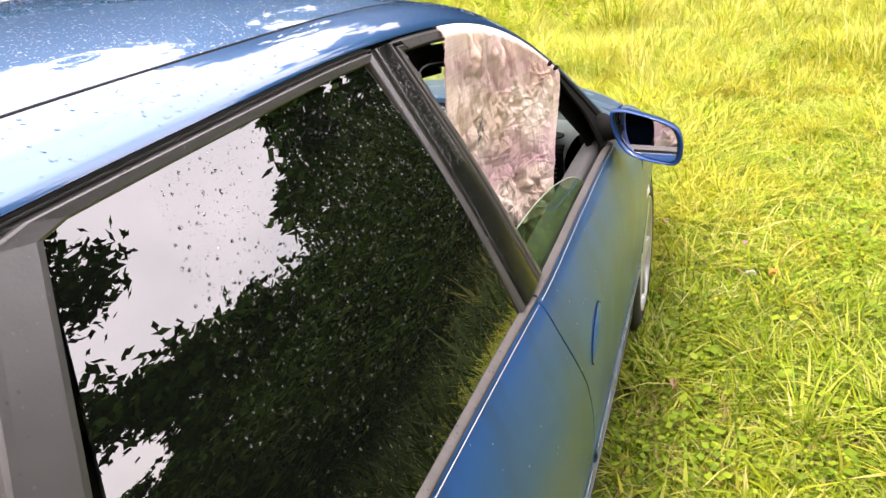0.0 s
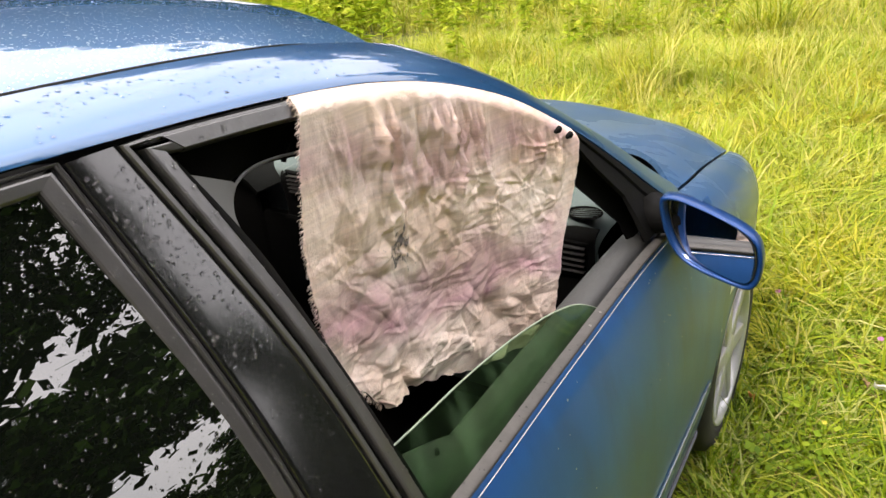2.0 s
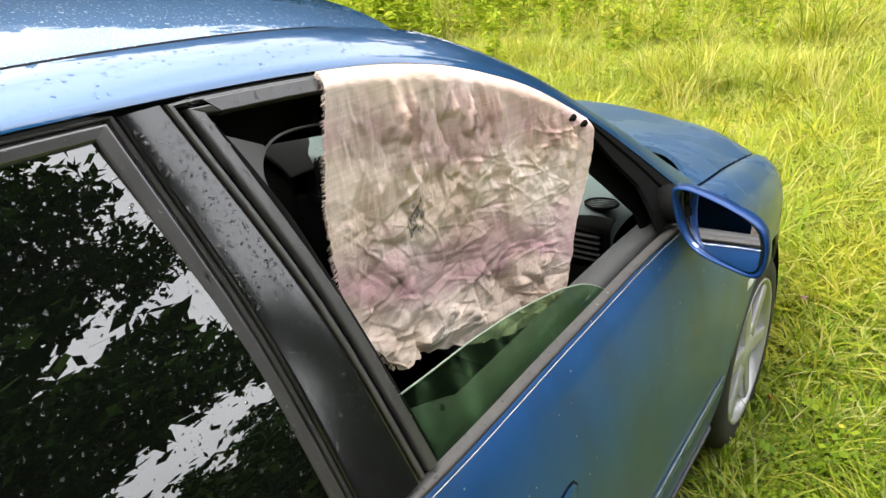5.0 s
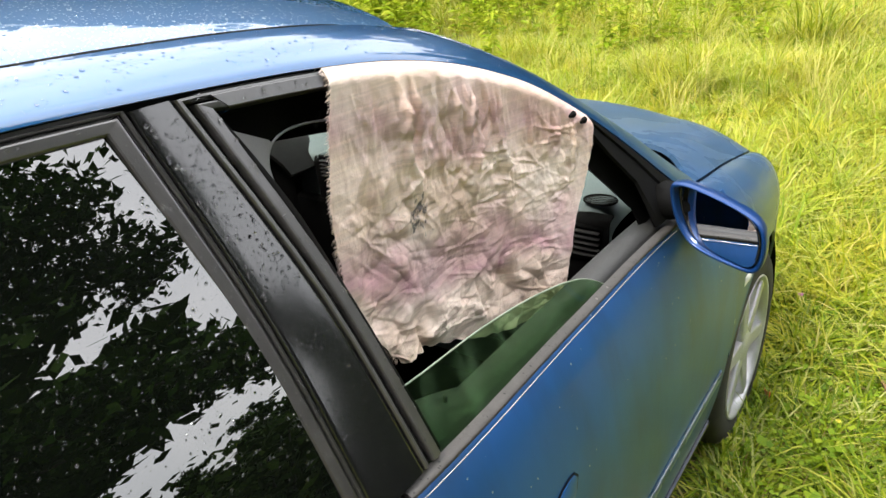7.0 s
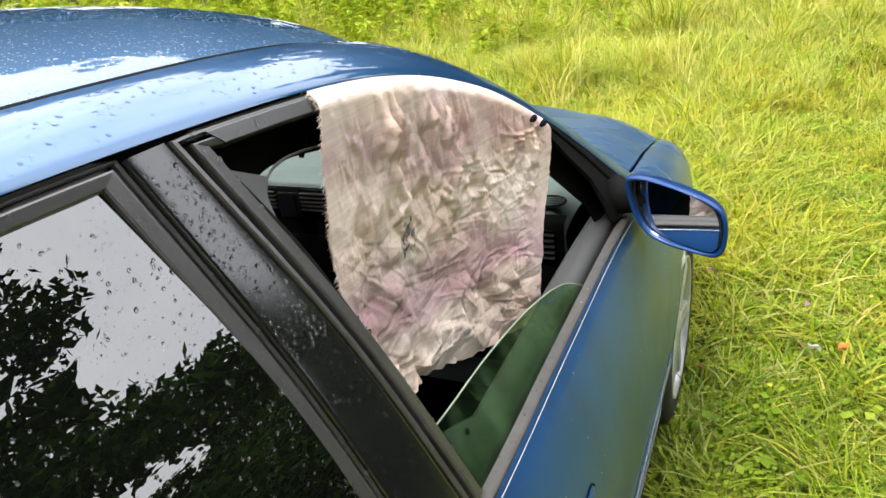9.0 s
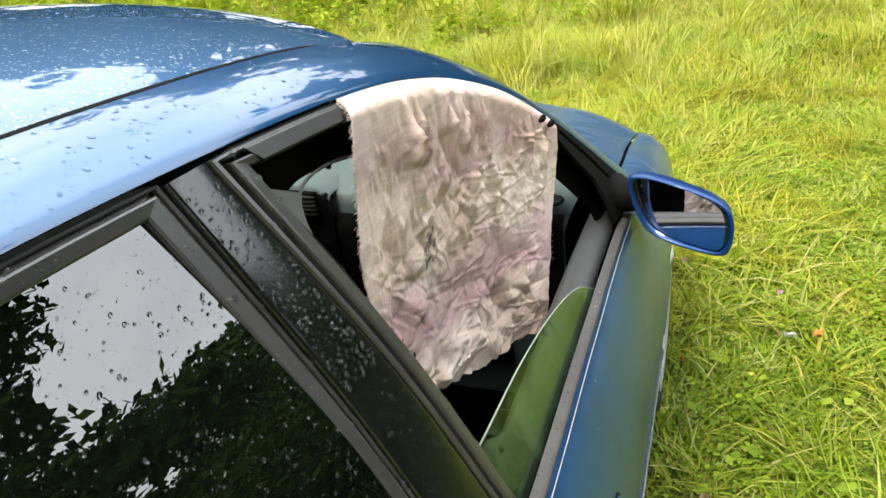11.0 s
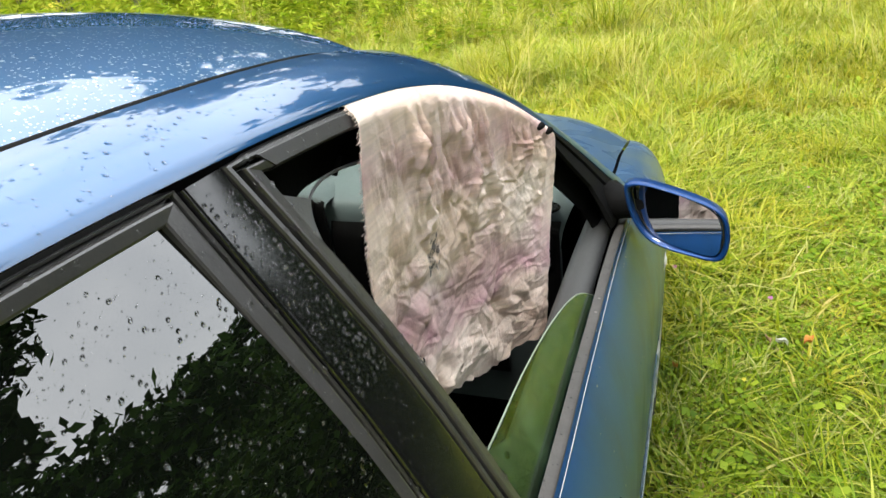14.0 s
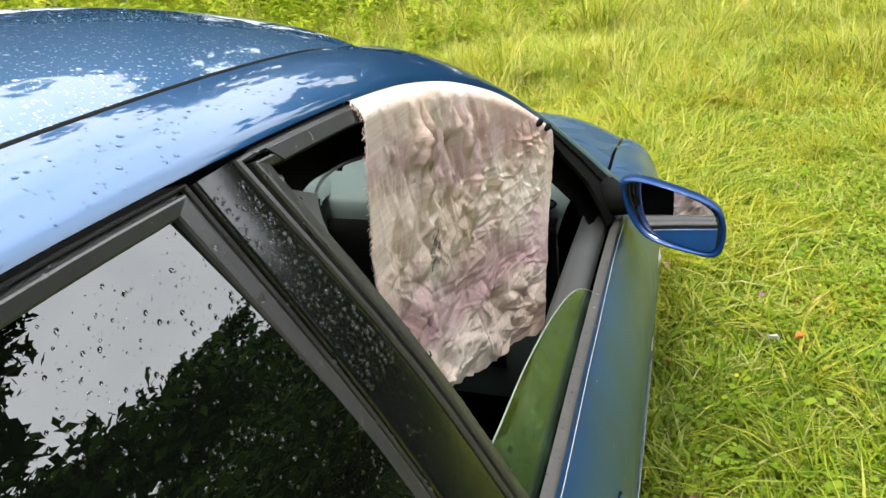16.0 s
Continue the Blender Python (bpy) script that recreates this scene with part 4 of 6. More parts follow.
round_vent(0.660, 0.878, 0.950)
v, f = gridmesh(lambda u, w: (lerp(0.575, 0.705, w), curve((0, 0.828), (0.6, 0.822), (0.85, 0.826), (1, 0.846))(u), curve((0, 0.70), (0.6, 0.90), (0.85, 0.928), (1, 0.936))(u)), 16, 12)
link("vent_housing", v, f, DARK, dash, "black side vent housing", solid=0.004)
side_vent(0.606, 0.690, 0.817, 0.842, 0.920)
v, f = gridmesh(lambda u, w: (lerp(-0.115, 0.185, w), curve((0, 0.815), (0.6, 0.812), (0.9, 0.808), (1, 0.814))(u), curve((0, 0.60), (0.6, 0.90), (0.9, 0.980 - 0.012 * abs(2 * w - 1) ** 6), (1, 0.990 - 0.014 * abs(2 * w - 1) ** 6))(u)), 20, 20)
link("vent_housing", v, f, DARK, dash, "black middle vent housing", solid=0.006)
v, f = gridmesh(lambda u, w: (lerp(-0.120, 0.190, w), curve((0, 0.804), (0.25, 0.812), (0.5, 0.84), (1, 0.97))(u), curve((0, 0.988), (0.25, 0.997), (0.5, 0.9985), (1, 0.981))(u) - 0.022 * abs(2 * w - 1) ** 7), 20, 24)
link("vent_hood", v, f, DASH, dash, "grey rounded hump over the vents", solid=0.005)
v, f = gridmesh(lambda u, w: (lerp(0.185, 0.575, w), curve((0, 0.846), (0.5, 0.826), (0.8, 0.820), (1, 0.830))(u), curve((0, 0.55), (0.5, 0.80), (0.8, 0.895), (1, 0.925))(u)), 16, 12)
link("lower_panel", v, f, SEAL, dash, "black lower dashboard panel", solid=0.004)
side_vent(0.078, 0.162, 0.800, 0.925, 0.986)
side_vent(-0.088, 0.014, 0.800, 0.925, 0.986)
bm = bmesh.new()
box(bm, 0.035, 0.091, 0.768, 0.779, 0.918, 0.986)
device = tagged(part("small_device", bm, DARK, None, bevel=0.004), "small dark device clipped between the dashboard vents", "device")
bm = bmesh.new()
box(bm, 0.040, 0.086, 0.7655, 0.7682, 0.926, 0.978)
part("screen", bm, SATIN, device, "dark glossy screen")
bm = bmesh.new()
box(bm, 0.030, 0.062, 0.778, 0.808, 0.944, 0.960)
part("mount", bm, SEAL, device, "black mounting clip", bevel=0.003)
link("airbag_seam", *tube([(0.20 + 0.36 * w, 0.87 + 0.17 * math.sin(math.pi * min(1, w * 1.6)) ** 0.5, 0.9715 + 0.003 * w) for w in np.linspace(0.02, 0.62, 24)], 0.0016, 5), SEAL, dash)
for a, e in ((-0.46, -0.02), (0.04, 0.50)):
    link("sun_visor", *gridmesh(lambda u, w, a=a, e=e: (lerp(a, e, u), lerp(0.40, 0.50, w), lerp(1.362, 1.162 + 0.23 * (abs(lerp(a, e, u) - CX) - 0.19), w)), 10, 8), DARK, car, "dark folded sun visor", solid=0.012)
bm = bmesh.new()
box(bm, CX - 0.11, CX + 0.11, 0.52, 0.545, 1.255, 1.315)
part("rear_view_mirror", bm, DARK, car, "black inside mirror", bevel=0.012)
bm = bmesh.new()
box(bm, -0.22, 0.18, 0.800, 0.83, 0.48, 0.866)
part("centre_console", bm, DARK, dash, "black centre console", bevel=0.012)
# instrument hood and steering wheel
v, f = gridmesh(lambda u, w: (lerp(-0.66, -0.14, w), lerp(0.74, 1.00, u), 0.945 + 0.09 * math.sin(math.pi * w) ** 0.7 * math.cos(u * 1.3)), 10, 20)
link("instrument_hood", v, f, SEAL, dash, solid=0.01)
bm = bmesh.new()
box(bm, -0.68, -0.20, 0.795, 0.83, 0.55, 0.955)
part("instrument_panel", bm, DARK, dash, "black instrument panel", bevel=0.015)
sw = link("steering_wheel", *tube([(-0.35 + 0.185 * math.cos(a), 0.66 - 0.07 * math.sin(a), 0.86 + 0.172 * math.sin(a)) for a in np.linspace(0, math.tau, 40, endpoint=False)], 0.014, 10, True), LEDGE, car, "black steering wheel")
for a in (0, math.pi, -math.pi / 2):
    link("spoke", *tube([(-0.35, 0.69, 0.855), (-0.35 + 0.18 * math.cos(a), 0.66 - 0.07 * math.sin(a), 0.86 + 0.168 * math.sin(a))], [0.035, 0.018], 8), DARK, sw)
link("trim_hook", *tube([(0.620, 0.152, 1.322), (0.615, 0.151, 1.314), (0.612, 0.150, 1.308), (0.612, 0.148, 1.303)], [0.002, 0.0026, 0.0038, 0.0026], 8), SEAL, car, "small black hook on the roof trim")
for xs in (0.40, -0.36):
    seat = link("seat", *gridmesh(lambda u, w: (xs + 0.25 * math.cos(math.tau * u) * (1 - 0.15 * w), -0.30 - 0.20 * w + 0.075 * math.sin(math.tau * u), lerp(0.45, 1.02, w)), 24, 10), FABRIC, car, "dark cloth front seat", solid=0.0)
    bm = bmesh.new()
    box(bm, xs - 0.25, xs + 0.25, -0.30, 0.22, 0.32, 0.47)
    part("cushion", bm, FABRIC, seat, bevel=0.04)
    bm = bmesh.new()
    box(bm, xs - 0.13, xs + 0.13, -0.57, -0.48, 1.04, 1.22)
    part("headrest", bm, FABRIC, seat, bevel=0.035)


# ---- the cloth in the window ----
def cloth_pt(u, v):
    yt = lerp(0.150, 0.682, u)
    zt = sealz(yt) + 0.006
    left = curve((0, 0.150), (0.45, 0.118), (0.75, 0.135), (1, 0.200))
    right = curve((0, 0.682), (0.27, 0.655), (0.52, 0.608), (0.73, 0.588), (1, 0.56))
    bottom = curve((0, 0.950), (0.2, 0.935), (0.5, 0.895), (0.8, 0.872), (1, 0.862))
    y = lerp(left(v), right(v), u) + 0.003 * noise.noise(Vector((u * 5, v * 26, 3)))
    z = lerp(zt, bottom(u), v) + 0.005 * noise.noise(Vector((u * 20, v, 9))) * v
    # the hem slopes out over the frame, the rest hangs straight down
    d = min(1, v * (zt - bottom(u)) / 0.024)
    return (sx(sealz(yt)) - 0.002 + 0.021 * math.sin(d * math.pi / 2), y, z)


def crumple(V, seed):
    """Facets of a crumpled cloth, sharp straight creases and long folds below the hem."""
    g = np.random.default_rng(seed)
    y, z = V[:, 1], V[:, 2]
    top = np.interp(y, np.linspace(0.1, 0.72, 40), [sealz(q) for q in np.linspace(0.1, 0.72, 40)])
    under = top - z
    down = np.clip((under - 0.012) / 0.04, 0, 1)
    high = np.clip(1 - under / 0.16, 0, 1)
    h = np.zeros(len(y))
    # facets: the nearest of scattered middles, drawn long upright in the upper part
    for cell, amp, warp in ((0.060, 0.30, 0.010), (0.030, 0.36, 0.005), (0.014, 0.30, 0.003)):
        m = int(0.55 * 0.5 / cell**2 * 1.3)
        cy, cz = g.uniform(0.08, 0.74, m), g.uniform(0.82, 1.42, m)
        st, tw = g.uniform(0.5, 1.2, m), g.normal(0, 0.5, m)
        best = np.full(len(y), 9.0)
        wy = y + warp * np.sin(z * 61 + 3 * np.sin(y * 47))
        wz = z + warp * np.sin(y * 53 + 2 * np.sin(z * 39))
        squash = 1 - 0.62 * high
        for k in range(m):
            dy, dz = (wy - cy[k]) + tw[k] * 0.4 * (wz - cz[k]), (wz - cz[k]) * squash * st[k]
            best = np.minimum(best, dy * dy + dz * dz)
        h += amp * (cell * 0.5 - np.sqrt(best)) * (0.55 + 0.45 * np.sin(7 * y + 9 * z + cell * 900)) * (1 - 0.45 * high)
    for k in range(760):
        cy, cz = g.uniform(0.10, 0.70), g.uniform(0.85, 1.36)
        upper = cz > 1.20
        low = cz < 1.08
        a = g.normal(math.pi / 2, 0.25) if upper else g.normal(0.15, 0.5) if low and g.random() < 0.65 else g.uniform(0, math.pi)
        ln, wd = (g.uniform(0.03, 0.11) if upper else g.uniform(0.015, 0.08)), g.uniform(0.0018, 0.0042)
        amp = g.choice([-1, 1, 1]) * wd * g.uniform(0.3, 0.75)
        dy, dz = y - cy, z - cz
        along = dy * math.cos(a) + dz * math.sin(a)
        across = -dy * math.sin(a) + dz * math.cos(a) + g.normal(0, 3.0) * along**2
        h = h + amp * np.clip(1 - np.abs(across) / wd, 0, 1) * np.clip(1 - (np.abs(along) / ln) ** 2, 0, 1)
    # hanging folds
    for k in range(34):
        cy, wd, ln = 0.14 + 0.0165 * k + g.normal(0, 0.008), g.uniform(0.004, 0.012), g.uniform(0.10, 0.34)
        off = y - cy - g.normal(0, 0.08) * under - 0.004 * np.sin(under * 40 + k)
        h = h + wd * g.uniform(0.35, 0.65) * np.clip(1 - np.abs(off) / wd, 0, 1) * np.clip(1 - under / ln, 0, 1) ** 0.7
    # narrow sharp pleats under the hem
    for k in range(48):
        cy, wd, ln, st = g.uniform(0.13, 0.68), g.uniform(0.0024, 0.0055), g.uniform(0.05, 0.16), g.uniform(0, 0.10)
        off = y - cy - g.normal(0, 0.10) * (under - st) - 0.003 * np.sin(under * 55 + k)
        h = h + g.choice([-0.6, 0.9, 1.1]) * wd * np.clip(1 - np.abs(off) / wd, 0, 1) * np.clip(1 - (np.abs(under - st - ln * 0.4) / ln) ** 2, 0, 1)
    # some stretches lie flatter than others
    calm = np.array([0.75 + 0.9 * noise.noise(Vector((a * 9, b * 9, 2))) for a, b in zip(y, z)])
    side = np.clip(np.minimum(y - np.interp(under, (0, 0.2, 0.34, 0.48), (0.150, 0.118, 0.135, 0.20)), np.interp(under, (0, 0.1, 0.2, 0.34), (0.682, 0.655, 0.608, 0.57)) - y) / 0.04, 0.25, 1)
    V[:, 0] += down * side * (1.4 * h * np.clip(calm, 0.35, 1.15) - 0.004)
    return V


def cloth_material():
    m = surf("dyed_cotton", (1.0, 0.885, 0.80), (0.90, 0.665, 0.535), 9, 0.92, 0, 0.5, 420, detail=9)
    n, l = m.node_tree.nodes, m.node_tree.links
    p = n["Principled BSDF"]
    src = p.inputs["Base Color"].links[0].from_socket
    tc = n.new("ShaderNodeTexCoord")
    # faded purple dye bands, warped
    sep = n.new("ShaderNodeSeparateXYZ")
    l.new(tc.outputs["Object"], sep.inputs[0])
    nz = n.new("ShaderNodeTexNoise")
    nz.inputs["Scale"].default_value, nz.inputs["Detail"].default_value = 11, 5
    l.new(tc.outputs["Object"], nz.inputs["Vector"])
    ad = n.new("ShaderNodeMath")
    ad.operation = "MULTIPLY_ADD"
    ad.inputs[1].default_value = 0.16
    l.new(nz.outputs["Fac"], ad.inputs[0])
    sl = n.new("ShaderNodeMath")
    sl.operation = "MULTIPLY_ADD"
    sl.inputs[1].default_value = 0.2
    l.new(sep.outputs["Y"], sl.inputs[0])
    l.new(sep.outputs["Z"], sl.inputs[2])
    dn = n.new("ShaderNodeMath")
    dn.inputs[1].default_value = -0.03
    l.new(sl.outputs[0], dn.inputs[0])
    l.new(dn.outputs[0], ad.inputs[2])
    ramp = n.new("ShaderNodeValToRGB")
    e = ramp.color_ramp.elements
    e[0].position, e[0].color = 0.0, (0, 0, 0, 1)
    e[1].position, e[1].color = 1.0, (0, 0, 0, 1)
    for q, c in ((0.42, 0.05), (0.49, 0.75), (0.56, 0.6), (0.63, 0.05), (0.76, 0.0), (0.85, 0.6), (0.91, 0.4), (0.97, 0.1)):
        e.new(q).color = (c, c, c, 1)
    mr = n.new("ShaderNodeMapRange")
    mr.inputs["From Min"].default_value, mr.inputs["From Max"].default_value = 0.88, 1.46
    l.new(ad.outputs[0], mr.inputs["Value"])
    l.new(mr.outputs[0], ramp.inputs["Fac"])
    br = n.new("ShaderNodeTexNoise")
    br.inputs["Scale"].default_value, br.inputs["Detail"].default_value = 26, 5
    l.new(tc.outputs["Object"], br.inputs["Vector"])
    mu = n.new("ShaderNodeMath")
    mu.operation = "MULTIPLY"
    l.new(ramp.outputs[0], mu.inputs[0])
    l.new(br.outputs["Fac"], mu.inputs[1])
    mx = n.new("ShaderNodeMix")
    mx.data_type = "RGBA"
    mx.inputs[7].default_value = (0.46, 0.19, 0.28, 1)
    st = n.new("ShaderNodeMath")
    st.operation = "MULTIPLY"
    st.use_clamp = True
    st.inputs[1].default_value = 1.35
    l.new(mu.outputs[0], st.inputs[0])
    l.new(st.outputs[0], mx.inputs[0])
    l.new(src, mx.inputs[6])
    ol = n.new("ShaderNodeTexNoise")
    ol.inputs["Scale"].default_value, ol.inputs["Detail"].default_value = 7.5, 8
    sh = n.new("ShaderNodeVectorMath")
    sh.inputs[1].default_value = (3.1, 7.7, 1.3)
    l.new(tc.outputs["Object"], sh.inputs[0])
    l.new(sh.outputs[0], ol.inputs["Vector"])
    om = n.new("ShaderNodeMapRange")
    om.inputs["From Min"].default_value, om.inputs["From Max"].default_value = 0.44, 0.62
    om.inputs["To Max"].default_value = 0.52
    l.new(ol.outputs["Fac"], om.inputs["Value"])
    mo = n.new("ShaderNodeMix")
    mo.data_type = "RGBA"
    mo.inputs[7].default_value = (0.58, 0.41, 0.28, 1)
    l.new(om.outputs[0], mo.inputs[0])
    l.new(src, mo.inputs[6])
    l.new(mo.outputs[2], mx.inputs[6])
    # a dark ink blot
    di = n.new("ShaderNodeVectorMath")
    di.operation = "DISTANCE"
    di.inputs[1].default_value = (0.655, 0.268, 1.155)
    l.new(tc.outputs["Object"], di.inputs[0])
    ad2 = n.new("ShaderNodeMath")
    ad2.operation = "MULTIPLY_ADD"
    ad2.inputs[1].default_value, ad2.inputs[2].default_value = 0.13, -0.058
    ink = n.new("ShaderNodeTexNoise")
    ink.inputs["Scale"].default_value, ink.inputs["Detail"].default_value = 1.0, 4
    im = n.new("ShaderNodeMapping")
    im.inputs["Rotation"].default_value, im.inputs["Scale"].default_value = (radians(-35), 0, 0), (0, 95, 60)
    l.new(tc.outputs["Object"], im.inputs["Vector"])
    l.new(im.outputs[0], ink.inputs["Vector"])
    l.new(ink.outputs["Fac"], ad2.inputs[0])
    ad3 = n.new("ShaderNodeMath")
    l.new(di.outputs["Value"], ad3.inputs[0])
    l.new(ad2.outputs[0], ad3.inputs[1])
    m2 = n.new("ShaderNodeMapRange")
    m2.inputs["From Min"].default_value, m2.inputs["From Max"].default_value = 0.012, 0.022
    m2.inputs["To Min"].default_value, m2.inputs["To Max"].default_value = 0.85, 0.0
    l.new(ad3.outputs[0], m2.inputs["Value"])
    my = n.new("ShaderNodeMix")
    my.data_type = "RGBA"
    my.inputs[7].default_value = (0.03, 0.035, 0.045, 1)
    l.new(m2.outputs[0], my.inputs[0])
    l.new(mx.outputs[2], my.inputs[6])
    # uneven threads of the weave
    mp = n.new("ShaderNodeMapping")
    mp.inputs["Scale"].default_value = (0, 5, 210)
    l.new(tc.outputs["Object"], mp.inputs["Vector"])
    th = n.new("ShaderNodeTexNoise")
    th.inputs["Scale"].default_value, th.inputs["Detail"].default_value = 1.0, 3
    l.new(mp.outputs[0], th.inputs["Vector"])
    tr = n.new("ShaderNodeMapRange")
    tr.inputs["From Min"].default_value, tr.inputs["From Max"].default_value = 0.3, 0.7
    tr.inputs["To Min"].default_value, tr.inputs["To Max"].default_value = 0.90, 1.12
    l.new(th.outputs["Fac"], tr.inputs["Value"])
    sc = n.new("ShaderNodeVectorMath")
    sc.operation = "SCALE"
    l.new(my.outputs[2], sc.inputs[0])
    l.new(tr.outputs[0], sc.inputs["Scale"])
    l.new(sc.outputs[0], p.inputs["Base Color"])
    # crumpled relief and weave
    cr = n.new("ShaderNodeTexNoise")
    cr.noise_type = "RIDGED_MULTIFRACTAL"
    cr.inputs["Scale"].default_value, cr.inputs["Detail"].default_value = 46, 7
    l.new(tc.outputs["Object"], cr.inputs["Vector"])
    b2 = n.new("ShaderNodeBump")
    b2.inputs["Strength"].default_value, b2.inputs["Distance"].default_value = 0.75, 0.004
    l.new(cr.outputs["Fac"], b2.inputs["Height"])
    b1 = [q for q in n if q.type == "BUMP" and q != b2][0]
    l.new(b2.outputs[0], b1.inputs["Normal"])
    return m


CLOTH = cloth_material()
v, f = gridmesh(cloth_pt, 250, 242)
v = crumple(np.array(v), 5).tolist()
cloth = tagged(link("cloth", v, f, CLOTH, None, "", solid=0.0012), "wrinkled off-white cloth with purple bands hung in the car window", "cloth")
random.seed(4)
fv, ff = [], []
for k in range(520):
    side_u = 0.0
    q = random.random()
    p = Vector(cloth_pt(side_u, q))
    d = Vector((random.uniform(-0.003, 0.003), (-1 if side_u == 0 else 1) * random.uniform(0.002, 0.008) * (1.0 - 0.7 * side_u), random.uniform(-0.004, 0.003)))
    a, b = tube([p, p + d * 0.6, p + d + Vector((0, 0, -0.001))], 0.00032, 4)
    ff += [tuple(i + len(fv) for i in g) for g in b]
    fv += a
link("frayed_threads", fv, ff, CLOTH, cloth, "loose frayed edge threads")["kind"] = "stuff"
for yy in (0.622, 0.648):
    p = Vector(cloth_pt((yy - 0.15) / 0.532, 0.075))
    v, f = tube([p + Vector((0.006, -0.007, 0.0)), p + Vector((0.010, 0.0, 0.004)), p + Vector((0.006, 0.008, -0.003))], [0.003, 0.0055, 0.003], 7)
    st = tagged(link("clip", v, f, SEAL), "small black clip pinching the cloth edge", "clip", "cloth clips")


# ---- meadow ----
def ground_z(x, y):
    r = math.hypot(x, y)
    h = 0.03 * noise.noise(Vector((x * 0.6, y * 0.6, 0))) * min(1, r / 2)
    far = max(0.0, r - 14)
    return h + min(6.0, far * 0.05) * (0.5 + 0.5 * noise.noise(Vector((x * 0.02, y * 0.02, 3)))) - 0.01


radii = [0, 0.5, 1, 1.5, 2, 2.6, 3.2, 4, 5, 6, 7, 8, 9.5, 11, 13, 16, 20, 26, 34, 45, 60, 90, 140, 240, 500, 1200]
v, f, n = [], [], 72
for r in radii:
    v += [(r * math.cos(k * math.tau / n) + 0.5, r * math.sin(k * math.tau / n) + 1, ground_z(r * math.cos(k * math.tau / n) + 0.5, r * math.sin(k * math.tau / n) + 1)) for k in range(n)]
f = [(i * n + k, (i + 1) * n + k, (i + 1) * n + (k + 1) % n, i * n + (k + 1) % n) for i in range(len(radii) - 1) for k in range(n)]
ground = tagged(link("ground", v, f, SOIL), "grassy meadow soil", "ground", kind="structure")


def blades(name, xy, height, width, lean, mat, seed, label, segs=3, zfun=None):
    """Many curved tapering blades as one mesh."""
    rng = np.random.default_rng(seed)
    tuft = xy[:, 2:] if xy.shape[1] > 2 else np.zeros((len(xy), 3))
    xy = xy[:, :2]
    m = len(xy)
    z0 = np.array([ground_z(a, b) for a, b in xy]) if zfun is None else zfun
    ang = np.where(tuft[:, 0] > 0, tuft[:, 1] + rng.normal(0, 0.5, m), rng.uniform(0, math.tau, m))
    ln = height * rng.uniform(0.55, 1.25, m) * np.where(tuft[:, 0] > 0, tuft[:, 2], 0.75)
    le = lean * rng.uniform(0.2, 1.3, m)
    wd = width * rng.uniform(0.6, 1.3, m)
    dx, dy = np.cos(ang), np.sin(ang)
    tw = ang + math.pi / 2 + rng.uniform(-0.7, 0.7, m)
    px, py = np.cos(tw), np.sin(tw)
    rows = []
    for i in range(segs + 1):
        t = i / segs
        out = le * ln * t**1.8
        hz = ln * (t - 0.35 * np.minimum(le, 1.2) * t**2.2)
        w = wd * (1 - t) ** 0.7 * (0.6 + 0.8 * min(t * 3, 1)) * 0.5
        cx, cy, cz = xy[:, 0] + dx * out, xy[:, 1] + dy * out, z0 + hz
        if i < segs:
            rows.append(np.stack([cx - px * w, cy - py * w, cz], 1))
            rows.append(np.stack([cx + px * w, cy + py * w, cz], 1))
        else:
            rows.append(np.stack([cx, cy, cz], 1))
    k = 2 * segs + 1
    V = np.stack(rows, 1).reshape(-1, 3)
    base = (np.arange(m) * k)[:, None]
    quads = [np.concatenate([base + 2 * i, base + 2 * i + 1, base + 2 * i + 3, base + 2 * i + 2], 1) for i in range(segs - 1)]
    tri = np.concatenate([base + 2 * segs - 2, base + 2 * segs - 1, base + 2 * segs], 1)
    me = bpy.data.meshes.new(name)
    nq = m * (segs - 1)
    me.vertices.add(len(V))
    me.vertices.foreach_set("co", V.ravel())
    loops = np.concatenate([np.concatenate(quads).ravel(), tri.ravel()]) if nq else tri.ravel()
    me.loops.add(len(loops))
    me.loops.foreach_set("vertex_index", loops.astype(np.int32))
    starts = np.concatenate([np.arange(nq) * 4, nq * 4 + np.arange(m) * 3])
    me.polygons.add(nq + m)
    me.polygons.foreach_set("loop_start", starts.astype(np.int32))
    me.polygons.foreach_set("use_smooth", np.ones(nq + m, bool))
    me.update(calc_edges=True)
    me.validate()
    me.materials.append(mat)
    return tagged(new(name, me), label, "grass", kind="stuff")


